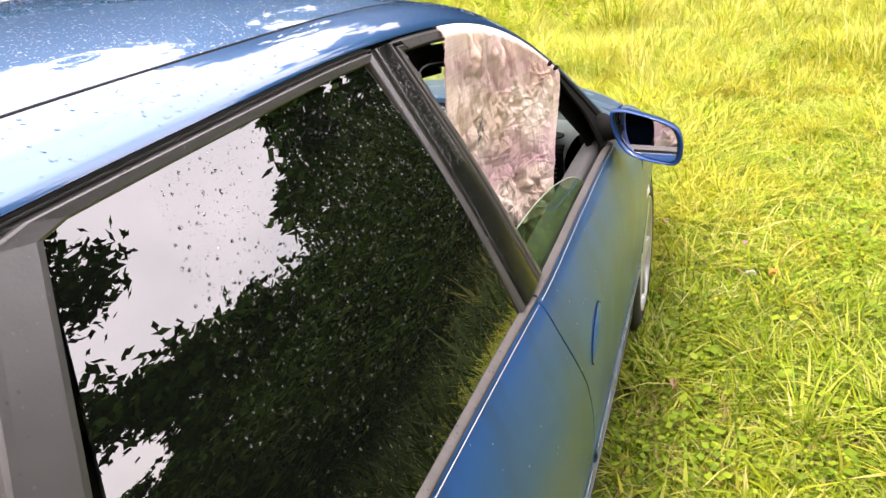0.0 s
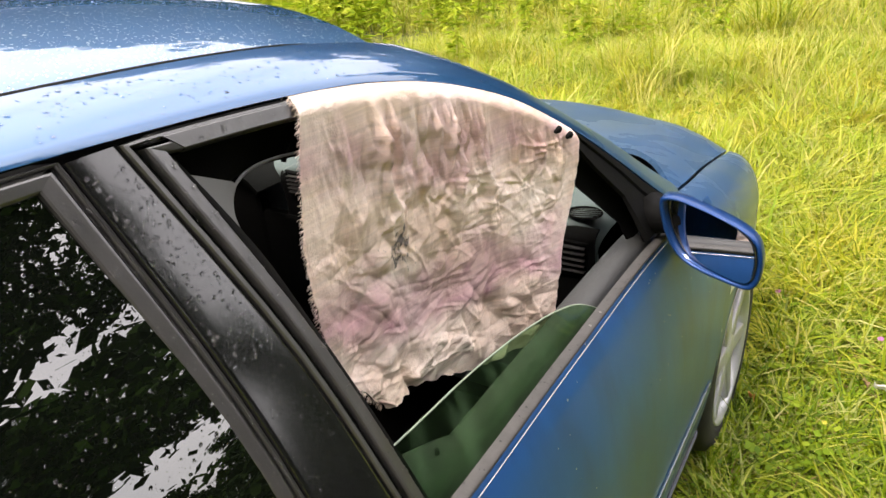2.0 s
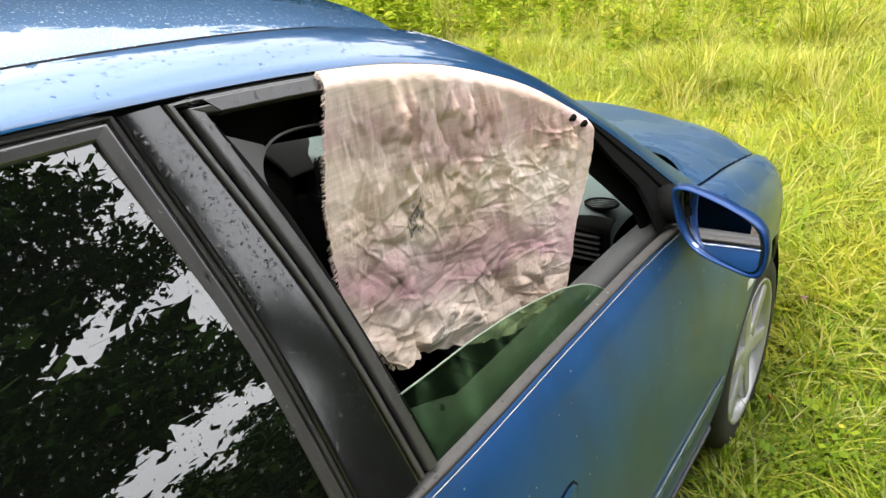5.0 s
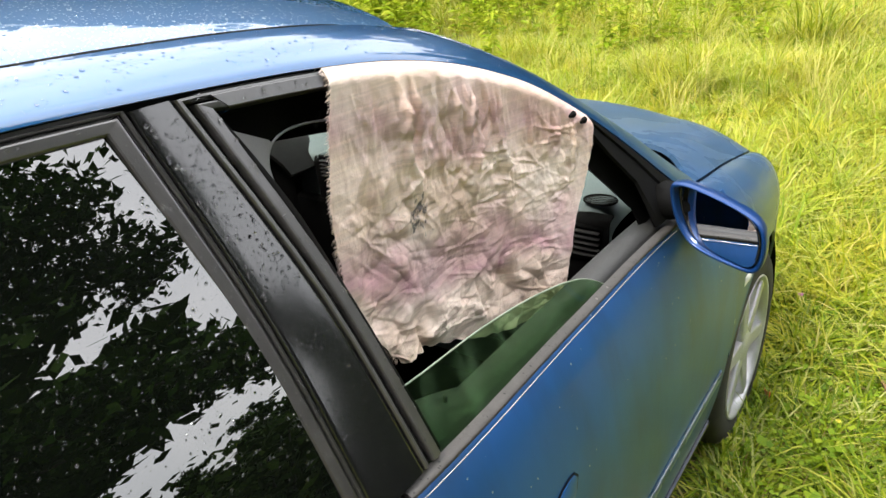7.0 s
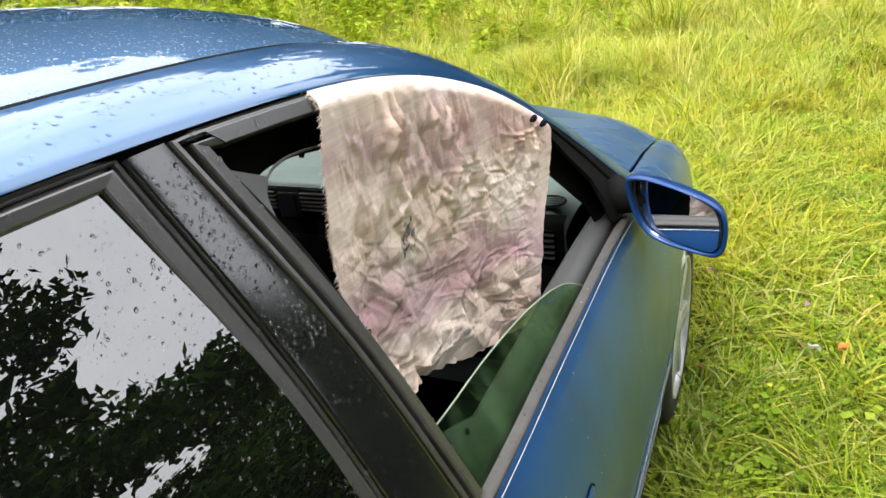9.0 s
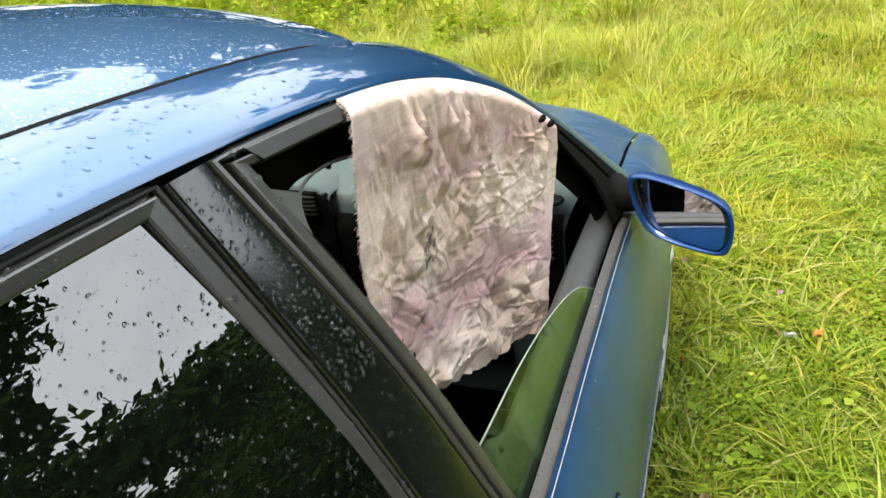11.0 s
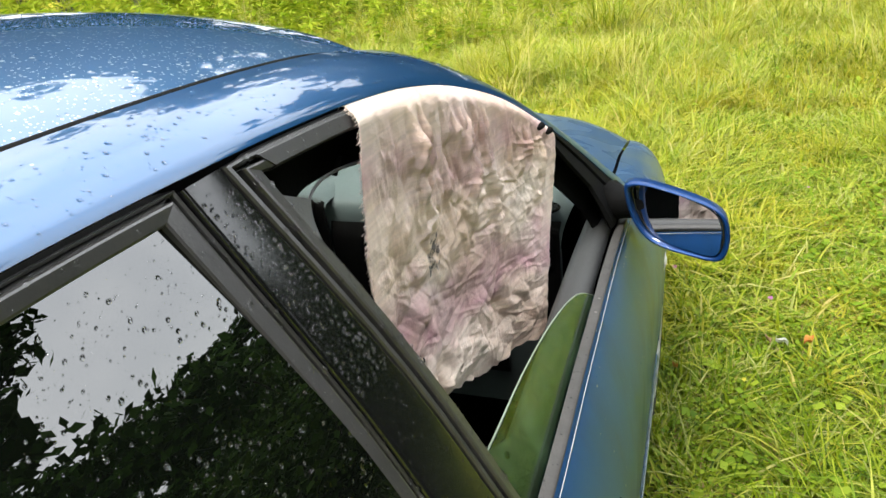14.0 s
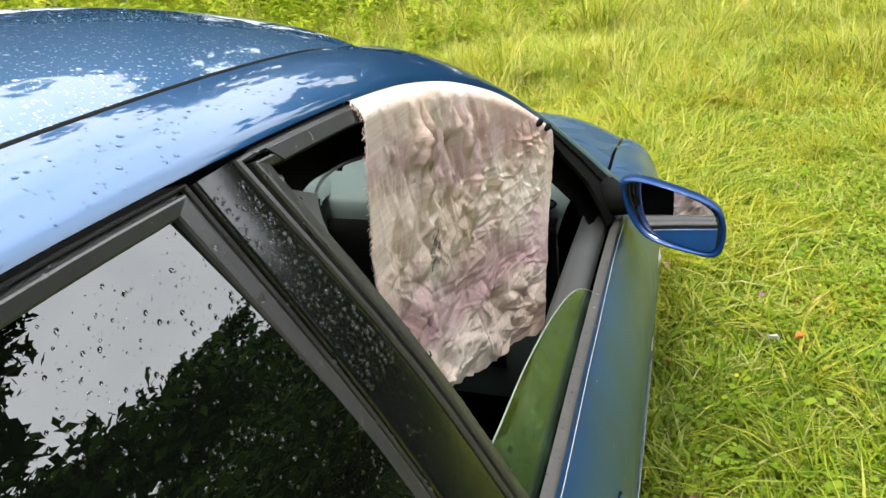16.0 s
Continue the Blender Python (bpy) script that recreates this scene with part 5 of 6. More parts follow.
def clumped(x0, x1, y0, y1, count, seed, clump=0.5):
    """Points scattered over a field, gathered here and there into tufts."""
    rng = np.random.default_rng(seed)
    p = rng.uniform((x0, y0), (x1, y1), (int(count), 2))
    tufts = rng.uniform((x0, y0), (x1, y1), (max(1, int(count / 36)), 2))
    tall, sway = rng.uniform(0.55, 1.4, len(tufts)) * np.array([0.62 + 1.1 * max(0.0, 0.35 + noise.noise(Vector((a * 0.9, b * 0.9, 5)))) for a, b in tufts]), rng.uniform(0, math.tau, len(tufts))
    pick = rng.random(len(p)) < clump
    which = rng.integers(0, len(tufts), pick.sum())
    off = rng.normal(0, 0.04, (pick.sum(), 2))
    p[pick] = tufts[which] + off
    info = np.zeros((len(p), 3))
    info[pick, 0] = 1
    away = off / 0.04 + 0.9 * np.stack([np.cos(sway[which]), np.sin(sway[which])], 1)
    info[pick, 1] = np.arctan2(away[:, 1], away[:, 0])
    info[pick, 2] = tall[which]
    under = (p[:, 0] > -0.75) & (p[:, 0] < 0.86) & (p[:, 1] > -2) & (p[:, 1] < 2.1)
    return np.concatenate([p, info], 1)[~under]


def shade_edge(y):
    """Where the meadow ends and the strip coloured as tree shade begins."""
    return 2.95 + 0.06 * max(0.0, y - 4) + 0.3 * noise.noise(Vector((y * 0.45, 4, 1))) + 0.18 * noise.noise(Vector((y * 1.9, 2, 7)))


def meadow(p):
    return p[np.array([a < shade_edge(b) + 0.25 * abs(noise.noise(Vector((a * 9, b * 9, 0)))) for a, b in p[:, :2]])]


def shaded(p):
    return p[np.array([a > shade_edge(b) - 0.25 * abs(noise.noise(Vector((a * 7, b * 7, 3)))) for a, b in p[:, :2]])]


def ragged(p, spread):
    """Frays the straight outer edge of a scattered field."""
    rng = np.random.default_rng(len(p))
    p = p.copy()
    p[:, :2] += rng.normal(0, spread, (len(p), 2))
    return p[~((p[:, 0] > -0.75) & (p[:, 0] < 0.88) & (p[:, 1] > -1.95) & (p[:, 1] < 2.1))]


def ring(count, seed, r0, r1):
    rng = np.random.default_rng(seed)
    r, a = np.sqrt(rng.uniform(r0 * r0, r1 * r1, count)), rng.uniform(0, math.tau, count)
    return np.stack([0.5 + r * np.cos(a), 2 + r * np.sin(a)], 1)


NEAR = "bright yellow-green meadow grass, uneven and trampled"
blades("grass", clumped(0.86, 3.0, 0.2, 2.4, 44000, 1, 0.65), 0.098, 0.0085, 1.3, GRASS_LUSH, 1, NEAR)
blades("grass", clumped(0.86, 3.6, 0.2, 3.6, 20000, 11, 0.7), 0.115, 0.0070, 1.4, GRASS_LUSH, 11, NEAR)
blades("grass", meadow(ragged(clumped(-1.4, 4.0, 1.9, 5.0, 70000, 2, 0.7), 0.06)), 0.150, 0.0105, 1.35, GRASS, 2, NEAR)
blades("grass", meadow(clumped(-4.0, 4.2, 4.8, 8.2, 60000, 3, 0.75)), 0.25, 0.011, 1.15, GRASS, 3, "tall bright meadow grass in tufts", 2)
blades("grass", meadow(clumped(-10, 4.6, 8, 14, 40000, 4, 0.6)), 0.34, 0.017, 0.9, GRASS, 4, "tall far meadow grass", 2)
blades("grass", ragged(clumped(-8, -0.8, -7.0, 5.0, 46000, 5), 0.10), 0.22, 0.024, 0.9, GRASS, 5, "tall meadow grass beyond the car", 2)
blades("grass", meadow(ragged(clumped(0.86, 4.0, -7.0, 0.6, 34000, 6), 0.12)), 0.15, 0.015, 0.9, GRASS, 6, "meadow grass beside the car", 2)
blades("grass", ragged(clumped(-0.9, 0.95, -7.0, -1.9, 9000, 9), 0.05), 0.18, 0.020, 1.0, GRASS, 9, "meadow grass behind the car", 2)
# near-black blades stand in for shaded ground, mirrored in glass and door
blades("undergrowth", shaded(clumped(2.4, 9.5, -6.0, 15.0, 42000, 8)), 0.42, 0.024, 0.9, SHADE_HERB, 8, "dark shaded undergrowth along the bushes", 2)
blades("grass", ring(26000, 7, 11, 45), 0.40, 0.09, 0.8, GRASS, 7, "distant meadow grass", 2)
blades("dry_stalks", clumped(0.9, 4.2, 0.3, 5.0, 1500, 21, 0.5), 0.22, 0.0030, 0.9, STRAW, 21, "pale dry stalks lying in the grass")
blades("dry_stalks", clumped(-5, 5.0, 4.5, 10.0, 5000, 22, 0.5), 0.42, 0.0055, 0.7, STRAW, 22, "pale dry stalks standing in the grass")


def leafmass(name, centres, spread, count, size, mat, seed, label):
    """Small rounded leaves gathered round low centres."""
    g = np.random.default_rng(seed)
    c = centres[g.integers(0, len(centres), count)] + np.concatenate([g.normal(0, spread, (count, 2)), g.uniform(0.02, 0.09, (count, 1))], 1)
    a = g.uniform(0, math.tau, count)
    d1 = np.stack([np.cos(a), np.sin(a), g.uniform(-0.3, 0.5, count)], 1)
    d2 = np.stack([-np.sin(a), np.cos(a), g.uniform(-0.4, 0.4, count)], 1)
    s = size * g.uniform(0.6, 1.3, (count, 1))
    V = np.stack([c, c + d1 * s * 0.5 + d2 * s * 0.42, c + d1 * s, c + d1 * s * 0.5 - d2 * s * 0.42], 1).reshape(-1, 3)
    me = bpy.data.meshes.new(name)
    me.from_pydata(V.tolist(), [], np.arange(count * 4).reshape(-1, 4).tolist())
    me.materials.append(mat)
    return tagged(new(name, me), label, "herbs", kind="stuff")


blades("thatch", clumped(0.86, 3.4, 0.2, 5.2, 16000, 23, 0.35), 0.075, 0.0050, 1.9, STRAW, 23, "short pale broken grass bits between the blades", 2)
blades("grass", clumped(0.86, 3.2, 0.2, 4.2, 11000, 25, 0.85), 0.135, 0.0085, 1.2, GRASS, 25, "brighter yellow-green grass tufts standing out", 3)
blades("grass", clumped(0.86, 3.2, 0.2, 4.6, 20000, 24, 0.7), 0.085, 0.0115, 1.1, GRASS_LUSH, 24, "short broad green grass leaves", 2)
g0 = np.random.default_rng(5)
herbs = np.concatenate([g0.uniform((0.95, 0.5), (3.0, 4.5), (260, 2)), np.zeros((260, 1))], 1)
leafmass("clover_leaves", herbs, 0.10, 26000, 0.015, HERB, 31, "low clover and herb leaves between the grass")
rosettes = np.concatenate([g0.uniform((0.95, 0.6), (2.6, 4.0), (120, 2)), np.zeros((120, 1))], 1)
leafmass("broad_weed_leaves", rosettes, 0.035, 2000, 0.032, HERB, 33, "broad green weed rosettes low in the grass")
far_herbs = np.concatenate([g0.uniform((-3, 4.5), (5.0, 9), (120, 2)), np.full((120, 1), 0.08)], 1)
leafmass("herb_leaves", far_herbs, 0.25, 2600, 0.034, HERB, 32, "darker green herb clumps in the meadow")


g1 = np.random.default_rng(8)
worn = np.concatenate([g1.normal((0.45, 4.4), (0.28, 0.30), (900, 2)), g1.normal((0.95, 3.3), (0.14, 0.2), (400, 2)), g1.normal((1.05, 1.0), (0.10, 0.35), (500, 2)), g1.normal((1.35, 1.9), (0.12, 0.10), (150, 2)), g1.normal((0.75, 5.9), (0.4, 0.3), (500, 2))] + [g1.normal((a, b), 0.055, (55, 2)) for a, b in g1.uniform((0.95, 0.8), (2.6, 3.6), (26, 2))])
blades("dead_grass", worn, 0.13, 0.0055, 1.5, DEAD, 41, "brown trampled dead grass")
lush = g1.normal((2.3, 6.3), (0.40, 0.22), (1700, 2))
blades("grass", lush, 0.30, 0.014, 1.0, GRASS_LUSH, 42, "darker lush grass patch in the meadow")
tufts2 = np.concatenate([g1.normal((0.72, 5.8), (0.12, 0.12), (5, 2)), g1.uniform((0.9, 3.6), (3.2, 6.5), (9, 2))])
pale = tufts2[g1.integers(0, len(tufts2), 1500)] + g1.normal(0, 0.05, (1500, 2))
blades("grass", pale, 0.30, 0.006, 1.0, GRASS, 43, "pale taller grass tufts in the meadow")


# ---- wild flowers and tall weeds ----
def weed(seed, height, petal, label):
    rng = random.Random(seed)
    root = tagged(new("wild_plant"), label, "plant", "tall weeds")
    top = Vector((rng.uniform(-0.1, 0.1), rng.uniform(-0.1, 0.1), height))
    link("stem", *tube([Vector((0, 0, -0.03)), top * 0.5 + Vector((0.02, 0, 0)), top], [0.006, 0.005, 0.003], 5), WEED, root)
    v, f = [], []
    for k in range(70):
        t = rng.uniform(0.1, 0.95)
        p = top * t
        a = rng.uniform(0, math.tau)
        ln = rng.uniform(0.07, 0.17) * (1.2 - 0.6 * t)
        d = Vector((math.cos(a), math.sin(a), rng.uniform(-0.2, 0.6)))
        q = Vector((-math.sin(a), math.cos(a), 0)) * ln * 0.20
        b = len(v)
        v += [p, p + d * ln * 0.5 + q, p + d * ln + Vector((0, 0, -0.03)), p + d * ln * 0.5 - q]
        f.append((b, b + 1, b + 2, b + 3))
    link("leaves", v, f, WEED, root, smooth=False)
    v, f = [], []
    for k in range(46 if petal else 0):
        a, r = rng.uniform(0, math.tau), 0.075 * math.sqrt(rng.random())
        p = top + Vector((r * math.cos(a), r * math.sin(a), rng.uniform(-0.03, 0.012)))
        b = len(v)
        e = 0.010
        v += [p + Vector((e, 0, 0.002)), p + Vector((0, e, 0)), p + Vector((-e, 0, 0.002)), p + Vector((0, -e, 0))]
        f.append((b, b + 1, b + 2, b + 3))
    if petal:
        link("flower_head", v, f, petal, root, smooth=False)["kind"] = "stuff"
    return root


kinds = [weed(1, 0.85, WHITE_PETAL, "tall weed with a white flower umbel"), weed(2, 0.7, YELLOW_PETAL, "tall weed with yellow flowers"), weed(3, 0.75, None, "tall leafy green weed"), weed(4, 0.95, None, "tall leafy green weed")]
rw = random.Random(12)
for k in range(290):
    x, y = rw.uniform(-9, -0.4), rw.uniform(6.6, 12.5)
    if k > 150:
        x, y = rw.uniform(-14, -4.0), rw.uniform(2.0, 12.0)
    elif k > 125:
        x, y = rw.uniform(-7, -2.4), rw.uniform(3.0, 7.5)
    m = pose(x, y, ground_z(x, y), rw.uniform(-8, 8), rw.uniform(-8, 8), rw.uniform(0, 360))
    if k < 4:
        kinds[k].matrix_basis = m
    else:
        w = copy_thing(kinds[rw.choice((0, 1, 2, 2, 3, 3))], m)
        w.scale = [1.0 + 0.5 * min(1.0, max(0.0, -x - 2.5) / 3)] * 3


def small_flower(x, y, mat, label, r=0.010, h=0.10):
    root = tagged(new("flower"), label, "flower", "small meadow flowers")
    link("stem", *tube([Vector((0, 0, -0.02)), Vector((0.01, 0.005, h))], 0.0012, 5), HERB, root)
    v, f = [Vector((0.01, 0.005, h))], []
    for k in range(9):
        a, b = k * math.tau / 9, (k + 0.8) * math.tau / 9
        i = len(v)
        v += [v[0] + Vector((r * math.cos(a), r * math.sin(a), 0.005)), v[0] + Vector((r * math.cos(b), r * math.sin(b), 0.006))]
        f.append((0, i, i + 1))
    link("petals", v, f, mat, root, smooth=False)
    root.matrix_basis = pose(x, y, ground_z(x, y), 10, -15, 40)


small_flower(0.903, 2.268, PINK_PETAL, "small pink meadow flower")
small_flower(1.253, 2.076, PINK_PETAL, "small pink meadow flower")
for k in range(9):
    small_flower(rw.uniform(1.0, 2.6), rw.uniform(1.2, 4.5), rw.choice((YELLOW_PETAL, YELLOW_PETAL, PINK_PETAL)), "tiny bright meadow flower in grass", 0.007, 0.11)


def fallen_leaf(x, y, z, ln, turn, mat, label):
    def f(u, w):
        a, b = (u - 0.5) * 0.62 * ln * math.sin(math.pi * (0.06 + 0.9 * w)), (w - 0.5) * ln
        c, q = math.cos(radians(turn)), math.sin(radians(turn))
        return (x + a * c - b * q, y + a * q + b * c, z + 0.010 * math.cos(5 * u) + 0.3 * b + 0.006 * math.sin(6 * w))
    v, g = gridmesh(f, 8, 8)
    tagged(link("dry_leaf", v, g, mat, solid=0.0006), label, "leaf", "fallen leaves in the grass")


fallen_leaf(1.015, 0.976, 0.085, 0.042, 0, DRY_LEAF, "curled brown dry leaf lying on the grass")
fallen_leaf(0.930, 1.572, 0.095, 0.030, 40, ORANGE_LEAF, "small orange-brown fallen leaf caught in grass")
fallen_leaf(1.352, 1.801, 0.095, 0.036, -60, ORANGE_LEAF, "small orange-brown fallen leaf caught in grass")
fallen_leaf(1.225, 1.79, 0.090, 0.034, 20, DRY_LEAF, "curled brown dry leaf lying on the grass")
fallen_leaf(1.265, 1.763, 0.105, 0.040, 75, WHITE_PETAL, "thin white scrap of bark caught in grass")


# ---- trees ----
def tree(name, seed, height, spread, low, leaves, size, at, label, clus=1.0, lobed=False, boughs=()):
    rng = random.Random(seed)
    root = tagged(new(name), label, "tree", "trees round the meadow")
    fv, ff = [], []
    tips = []
    trunk = [Vector((0.15 * noise.noise(Vector((seed, k, 0))), 0.15 * noise.noise(Vector((k, seed, 2))), height * 0.75 * k / 7)) for k in range(8)]
    a, b = tube(trunk, [0.0065 * height * (1 - 0.11 * k) for k in range(8)], 9)
    fv, ff = list(a), list(b)
    for k in range(22):
        t = rng.uniform(0.25, 1.0)
        p = trunk[0].lerp(trunk[-1], t)
        az = k * 2.4 + rng.uniform(-0.4, 0.4)
        ln = spread * rng.uniform(0.6, 1.1) * (1.15 - 0.55 * t)
        rise = rng.uniform(-0.05, 0.7) * ln * (0.4 + t)
        if t < 0.5:
            rise = rng.uniform(-0.25, 0.25) * ln
        path = [p + Vector((math.cos(az) * ln * w, math.sin(az) * ln * w, rise * w - 0.18 * ln * w * w + 0.08 * ln * rng.uniform(-1, 1) * w)) for w in (0, 0.25, 0.5, 0.75, 1)]
        a, b = tube(path, [0.0045 * height * (1 - 0.22 * i) for i in range(5)], 6)
        ff += [tuple(i + len(fv) for i in g) for g in b]
        fv += a
        for w in np.linspace(0.3, 1, 9):
            i = min(int(w * 4), 3)
            q = path[i].lerp(path[i + 1], w * 4 - i)
            for _ in range(2):
                tips.append(q + Vector((rng.gauss(0, 0.10), rng.gauss(0, 0.10), rng.gauss(0, 0.07))) * spread)
    for bough in boughs:
        path = [Vector(p) for p in bough]
        a, b = tube(path, [0.05 * (1 - 0.85 * i / (len(path) - 1)) for i in range(len(path))], 6)
        ff += [tuple(i + len(fv) for i in g) for g in b]
        fv += a
        for w in np.linspace(0.25, 1, 26):
            k = w * (len(path) - 1)
            i = min(int(k), len(path) - 2)
            q = path[i].lerp(path[i + 1], k - i)
            for _ in range(3):
                e = q + Vector((rng.gauss(0, 0.20), rng.gauss(0, 0.20), rng.gauss(-0.03, 0.12))) * (1.2 - 0.9 * w)
                tips.append(e)
            a, b = tube([q, q.lerp(e, 0.5) + Vector((0, 0, 0.03)), e], [0.008, 0.005, 0.003], 4)
            ff += [tuple(i + len(fv) for i in g) for g in b]
            fv += a
    tips += [Vector((rng.gauss(0, 0.2), rng.gauss(0, 0.2), 0)) * spread + Vector((0, 0, rng.uniform(low, 0.7 * height))) for _ in range(22)]
    tips = [q for q in tips if q.z > low]
    link("trunk", fv, ff, BARK, root)
    g = np.random.default_rng(seed)
    c = np.array([tuple(q) for q in tips])[g.integers(0, len(tips), leaves)]
    c = c + g.normal(0, 0.075 * spread, (leaves, 3)) * np.array([1, 1, 0.55]) * clus
    d1 = g.normal(0, 1, (leaves, 3))
    d1[:, 2] *= 0.5
    d1 /= np.linalg.norm(d1, axis=1)[:, None]
    d2 = np.cross(d1, g.normal(0, 1, (leaves, 3)))
    d2 /= np.linalg.norm(d2, axis=1)[:, None]
    sz = size * g.uniform(0.6, 1.3, (leaves, 1))
    shape = ((-1, 0), (-0.05, 0.52), (0.25, 0.2), (1, 0.1), (0.3, -0.22), (-0.15, -0.5)) if lobed else ((-1, 0), (-0.1, 0.55), (1, 0), (0.2, -0.5))
    V = np.stack([c + d1 * sz * p + d2 * sz * q for p, q in shape], 1).reshape(-1, 3)
    F = np.arange(leaves * len(shape)).reshape(-1, len(shape))
    me = bpy.data.meshes.new("crown")
    me.from_pydata(V.tolist(), [], F.tolist())
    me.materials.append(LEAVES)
    ob = new("crown", me)
    ob.parent = root
    root.matrix_basis = pose(*at)
    return root


def bush(seed, h, r, leaves, size, label):
    rng = np.random.default_rng(seed)
    root = tagged(new("bush"), label, "bush", "bushes along the meadow")
    rr = random.Random(seed)
    tips, fv, ff = [], [], []
    for k in range(26):
        a, o = k * 2.4, r * math.sqrt(rr.random())
        t = Vector((o * math.cos(a), o * math.sin(a), h * rr.uniform(0.35, 1.0) * (1.05 - 0.35 * (o / r) ** 2)))
        x, y = tube([Vector((0.2 * t.x, 0.2 * t.y, -0.1)), t * 0.6, t], [0.03, 0.018, 0.006], 5)
        ff += [tuple(i + len(fv) for i in g) for g in y]
        fv += x
        tips += [t * w for w in (0.35, 0.55, 0.75, 0.9, 1.0)]
    link("stems", fv, ff, BARK, root)
    c = np.array([tuple(t) for t in tips])[rng.integers(0, len(tips), leaves)] + rng.normal(0, 0.16 * r, (leaves, 3))
    c[:, 2] = np.abs(c[:, 2]) + 0.03
    d1 = rng.normal(0, 1, (leaves, 3))
    d1 /= np.linalg.norm(d1, axis=1)[:, None]
    d2 = np.cross(d1, rng.normal(0, 1, (leaves, 3)))
    d2 /= np.linalg.norm(d2, axis=1)[:, None]
    sz = size * rng.uniform(0.6, 1.3, (leaves, 1))
    V = np.stack([c - d1 * sz, c + d2 * sz * 0.5, c + d1 * sz, c - d2 * sz * 0.5], 1).reshape(-1, 3)
    me = bpy.data.meshes.new("leaves")
    me.from_pydata(V.tolist(), [], np.arange(leaves * 4).reshape(-1, 4).tolist())
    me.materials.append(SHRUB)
    new("leaves", me).parent = root
    return root


shrub = bush(6, 2.3, 1.5, 9500, 0.066, "dense dark-leaved bush at the meadow's edge")
shrub.matrix_basis = pose(5.6, 3.6, -0.05)
shrub.scale = (1, 1, 0.62)
for k, (x, y, sc) in enumerate(((6.3, -4.5, 0.7), (6.0, -2.2, 0.7), (5.9, -0.2, 0.68), (5.7, 1.8, 0.64), (5.8, 5.4, 0.78), (6.0, 7.2, 1.05), (6.4, 9.0, 1.4), (6.8, 11.0, 1.7), (7.4, 13.2, 2.0), (7.8, 3.0, 0.7), (8.0, 6.5, 1.05), (8.4, 9.8, 1.6), (8.8, 13.0, 2.1), (8.0, -1.0, 0.6))):
    w = copy_thing(shrub, pose(x, y, -0.05, 0, 0, 71 * k))
    w.scale = (1.1, 1.1, sc)
oak = tree("tree", 3, 9.5, 4.0, 1.5, 96000, 0.040, (6.4, -2.2, 0), "broad dark-leaved oak tree with drooping boughs beside the meadow", 0.34, True, (
    ((0, 0, 2.4), (-1.5, 1.1, 2.35), (-2.7, 2.2, 2.05), (-3.4, 3.0, 1.76), (-3.94, 3.51, 1.47)),
    ((0, 0, 4.0), (-1.5, 1.2, 4.0), (-2.6, 2.4, 3.4), (-3.42, 3.3, 2.42)),
    ((0, 0, 2.4), (-1.2, 0.7, 2.4), (-2.4, 1.5, 2.1), (-3.1, 2.0, 1.6)),
    ((0, 0, 4.4), (-1.6, 1.4, 4.2), (-2.9, 2.5, 3.5), (-3.7, 3.05, 2.75)),
    ((0, 0, 4.8), (-1.6, 1.1, 4.9), (-2.8, 2.1, 4.2), (-3.4, 2.6, 3.2)),
    ((0, 0, 5.2), (-1.5, 1.5, 5.4), (-2.5, 2.6, 4.9), (-3.1, 3.1, 3.9)),
    ((0, 0, 3.4), (-1.4, 0.9, 3.4), (-2.6, 1.7, 3.0), (-3.4, 2.4, 2.45)),
    ((0, 0, 3.8), (-1.5, 0.4, 3.8), (-2.7, 1.1, 3.3), (-3.4, 1.6, 2.6))))
wood = tree("tree", 8, 12, 5.0, 0.3, 6500, 0.35, (13, 21, 0.3), "dense leafy tree at the wood's edge")
for k, (az, d, sc) in enumerate(((8, 24, 1.0), (13, 22, 0.95), (30, 27, 0.60), (37, 31, 0.60), (43, 40, 0.64), (49, 44, 0.82), (54, 46, 0.84), (59, 47, 0.76), (64, 50, 0.58), (70, 50, 0.5), (77, 50, 0.46), (84, 46, 1.6), (90, 44, 1.9), (100, 40, 1.7), (118, 32, 1.4), (136, 28, 1.9), (150, 27, 2.1), (163, 27, 2.1), (176, 28, 2.0), (215, 30, 1.0), (245, 28, 1.0), (270, 27, 1.0), (85, 15, 0.9), (104, 16, 1.0), (290, 27, 1.0), (305, 28, 1.1), (318, 29, 1.0), (331, 30, 1.1), (344, 32, 1.0), (357, 34, 1.0), (10, 34, 1.0))):
    x, y = d * math.sin(radians(az)), d * math.cos(radians(az))
    w = copy_thing(wood, pose(x, y, ground_z(x, y) - 0.3, 0, 0, 77 * k))
    if az > 285 or az < 12:
        sc *= 1.45
    w.scale = (sc * 1.25, sc * 1.25, sc)


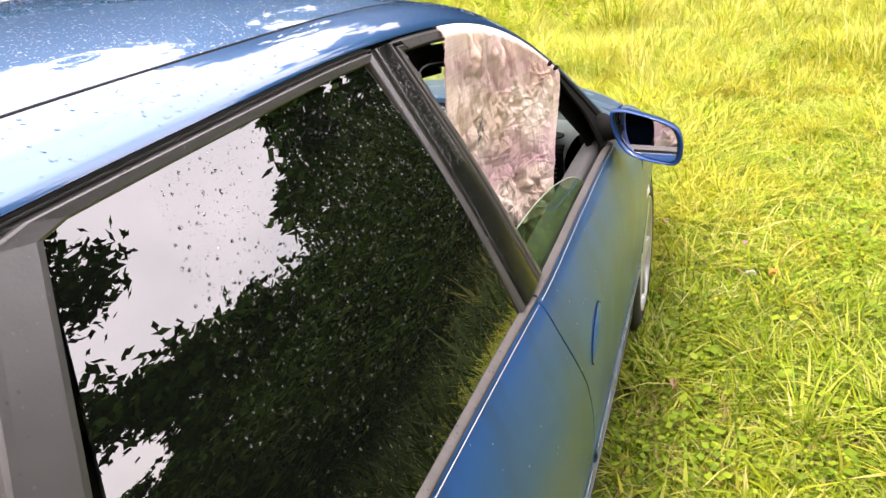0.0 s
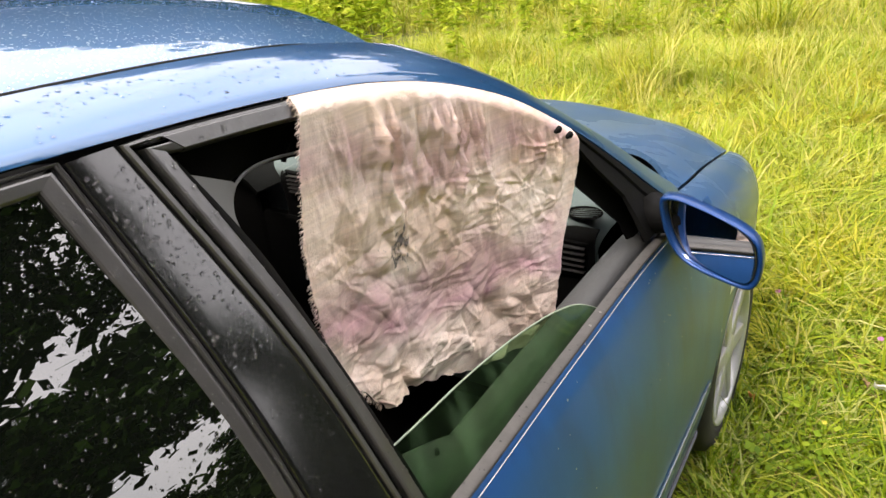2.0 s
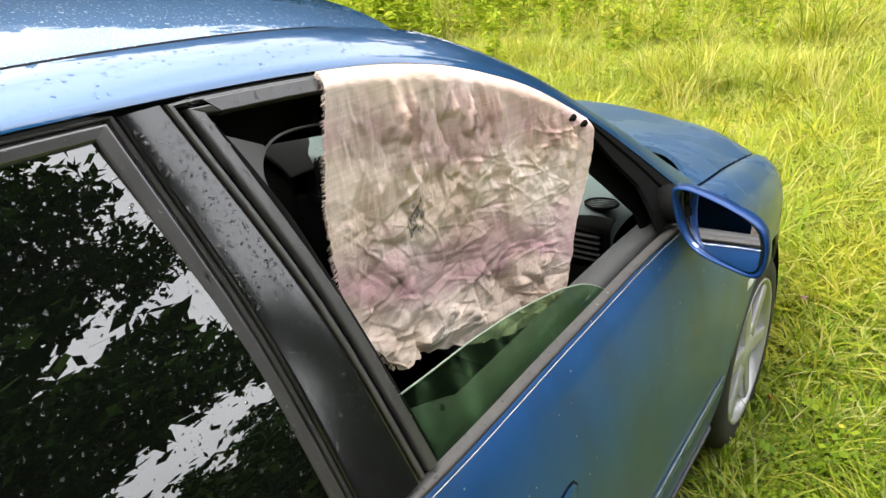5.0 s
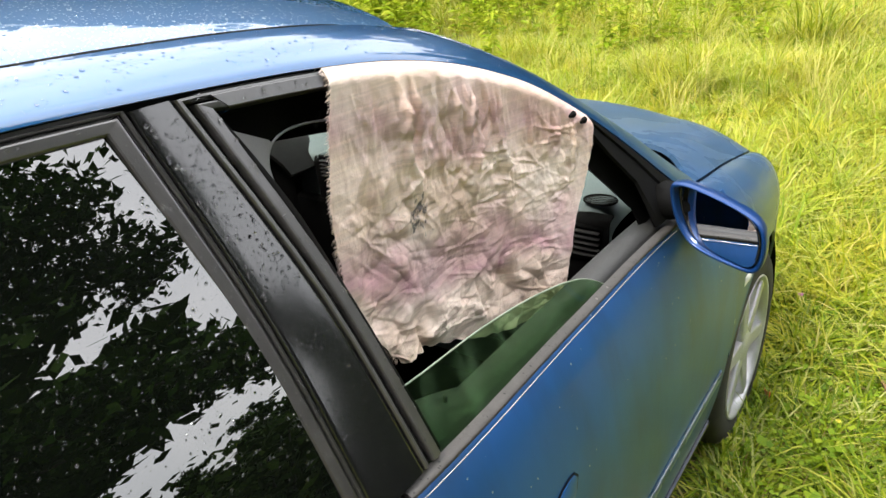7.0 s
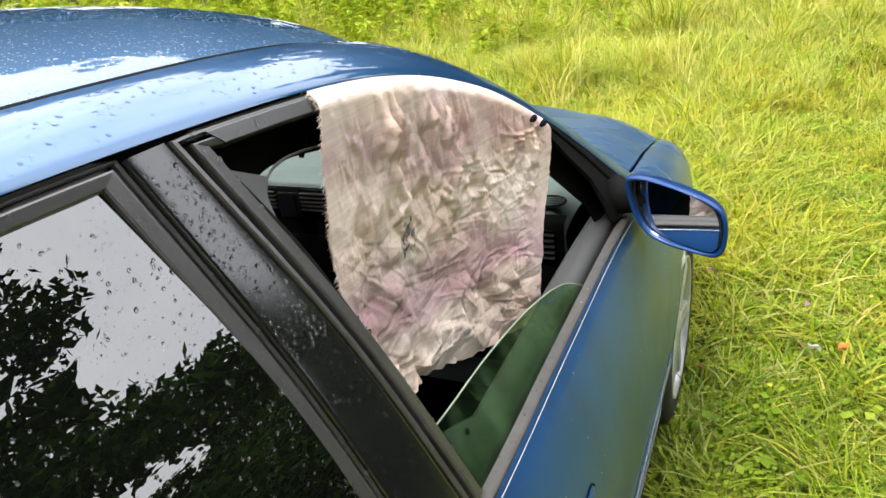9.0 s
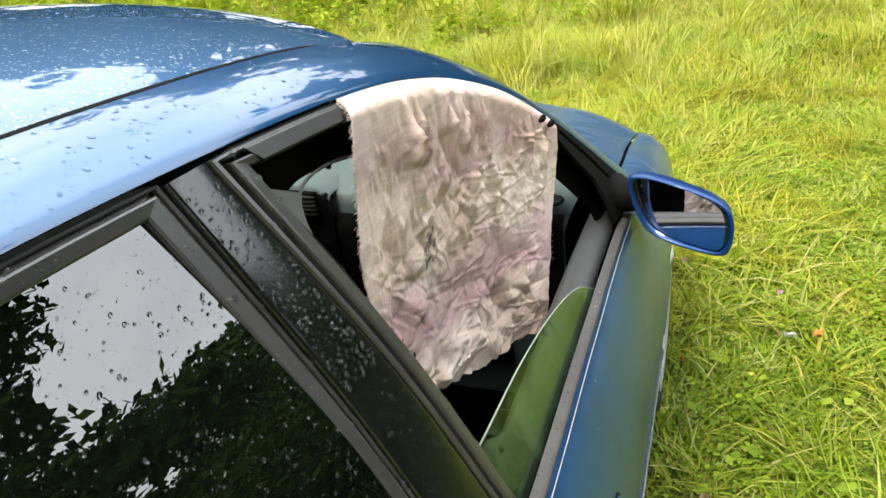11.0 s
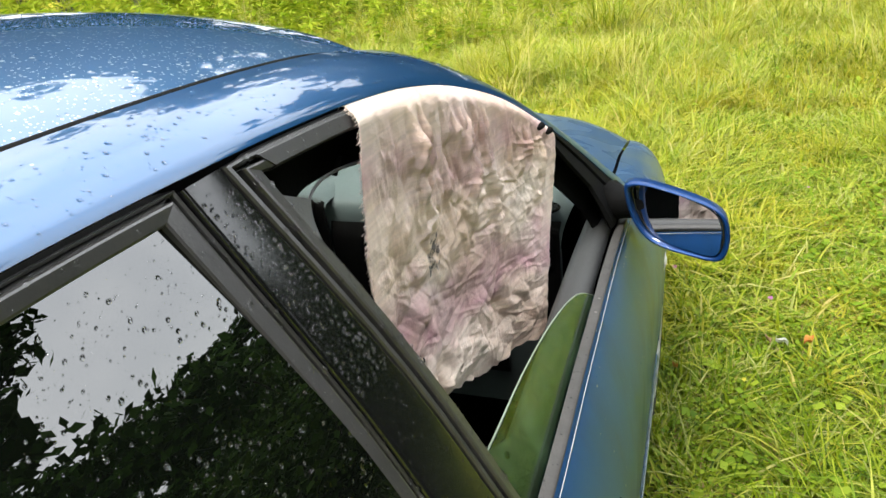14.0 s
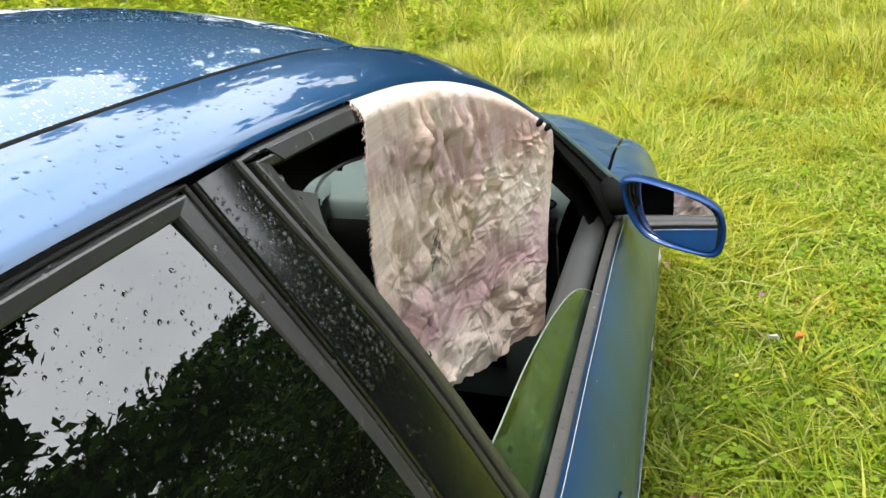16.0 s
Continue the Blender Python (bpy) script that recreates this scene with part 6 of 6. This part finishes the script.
# ---- rain drops ----
def drops(name, pts, label):
    """Flattened beads of water on a surface: (place, normal, radius)."""
    v, f = [], []
    for p, nrm, r in pts:
        nrm = nrm.normalized()
        a = nrm.orthogonal().normalized()
        b = nrm.cross(a)
        i = len(v)
        n = 6
        st = 1.0 + 0.5 * random.random()
        for k, (rr, h) in enumerate(((1.0, -0.12), (0.86, 0.26), (0.5, 0.42))):
            v += [p + r * (rr * math.cos(q * math.tau / n) * a * st + rr * math.sin(q * math.tau / n) * b + h * nrm) for q in range(n)]
        v.append(p + r * 0.47 * nrm)
        for k in range(2):
            f += [(i + k * n + q, i + k * n + (q + 1) % n, i + (k + 1) * n + (q + 1) % n, i + (k + 1) * n + q) for q in range(n)]
        f += [(i + 2 * n + q, i + 2 * n + (q + 1) % n, i + 3 * n) for q in range(n)]
    tagged(link(name, v, f, WATER), label, "rain drops", kind="stuff")


def on(fn, u0, u1, v0, v1, count, r0, r1, seed, keep=None, power=3):
    rng = random.Random(seed)
    out = []
    for _ in range(count):
        a, b = rng.uniform(u0, u1), rng.uniform(v0, v1)
        p, q, s = Vector(fn(a, b)), Vector(fn(a + 0.004, b)), Vector(fn(a, b + 0.004))
        nrm = (q - p).cross(s - p)
        if nrm.dot(p - Vector((CX, p.y, 0.6))) < 0:
            nrm = -nrm
        r = r0 + (r1 - r0) * rng.random() ** power
        if keep is None or keep(p):
            out.append((p, nrm, r))
    return out


def pillar_face(u, w):
    z = lerp(1.375, 0.96, w)
    return sp(lerp(cover_rear(z) + 0.003, cover_front(z) - 0.003, u), z, 0.0045)


def rear_frame_face(u, w):
    z = lerp(1.365, 0.96, w)
    return sp(lerp(rear_inner(z), cover_rear(z), lerp(0.06, 0.85, u)), z, 0.0035)


def front_frame_face(u, w):
    z = lerp(1.372, 0.96, w)
    return sp(lerp(cover_front(z), band_inner(z), lerp(0.15, 0.95, u)), z, 0.0030 - 0.007 * max(0.0, 1 - abs(u - 0.27) / 0.15))


def top_frame_face(u, w):
    y = lerp(-0.62, 0.15, w)
    return sp(y, sealz(y) - lerp(0.017, 0.004, u), 0.006)


drops("rain_drops", on(roof_pt, 0.45, 0.985, 0.35, 0.97, 2300, 0.0005, 0.0014, 1), "fine rain drops on the blue roof")
drops("rain_drops", on(rail_pt, 0.08, 0.92, 0.36, 0.80, 650, 0.0006, 0.0020, 2), "rain drops on the blue roof rail")
drops("rain_drops", on(rg, 0.2, 0.99, 0.03, 0.98, 4600, 0.00035, 0.0020, 3, power=5), "rain drops on the tinted window")
drops("rain_drops", on(pillar_face, 0.05, 0.95, 0.02, 0.45, 400, 0.0006, 0.0021, 4) + on(pillar_face, 0.05, 0.95, 0.45, 0.95, 120, 0.0005, 0.0016, 14), "rain drops on the black pillar cover")
drops("rain_drops", on(rear_frame_face, 0, 1, 0.02, 0.95, 150, 0.0007, 0.0032, 5) + on(front_frame_face, 0, 1, 0.02, 0.95, 260, 0.0008, 0.0032, 6) + on(top_frame_face, 0, 1, 0, 1, 140, 0.0005, 0.0022, 7), "rain drops along the window frames")
drops("rain_drops", on(door_pt(lambda z: gap(z), lambda z: front_edge(z)), 0.05, 0.95, 0.03, 0.35, 60, 0.0005, 0.0014, 8), "few small rain drops on the blue door")
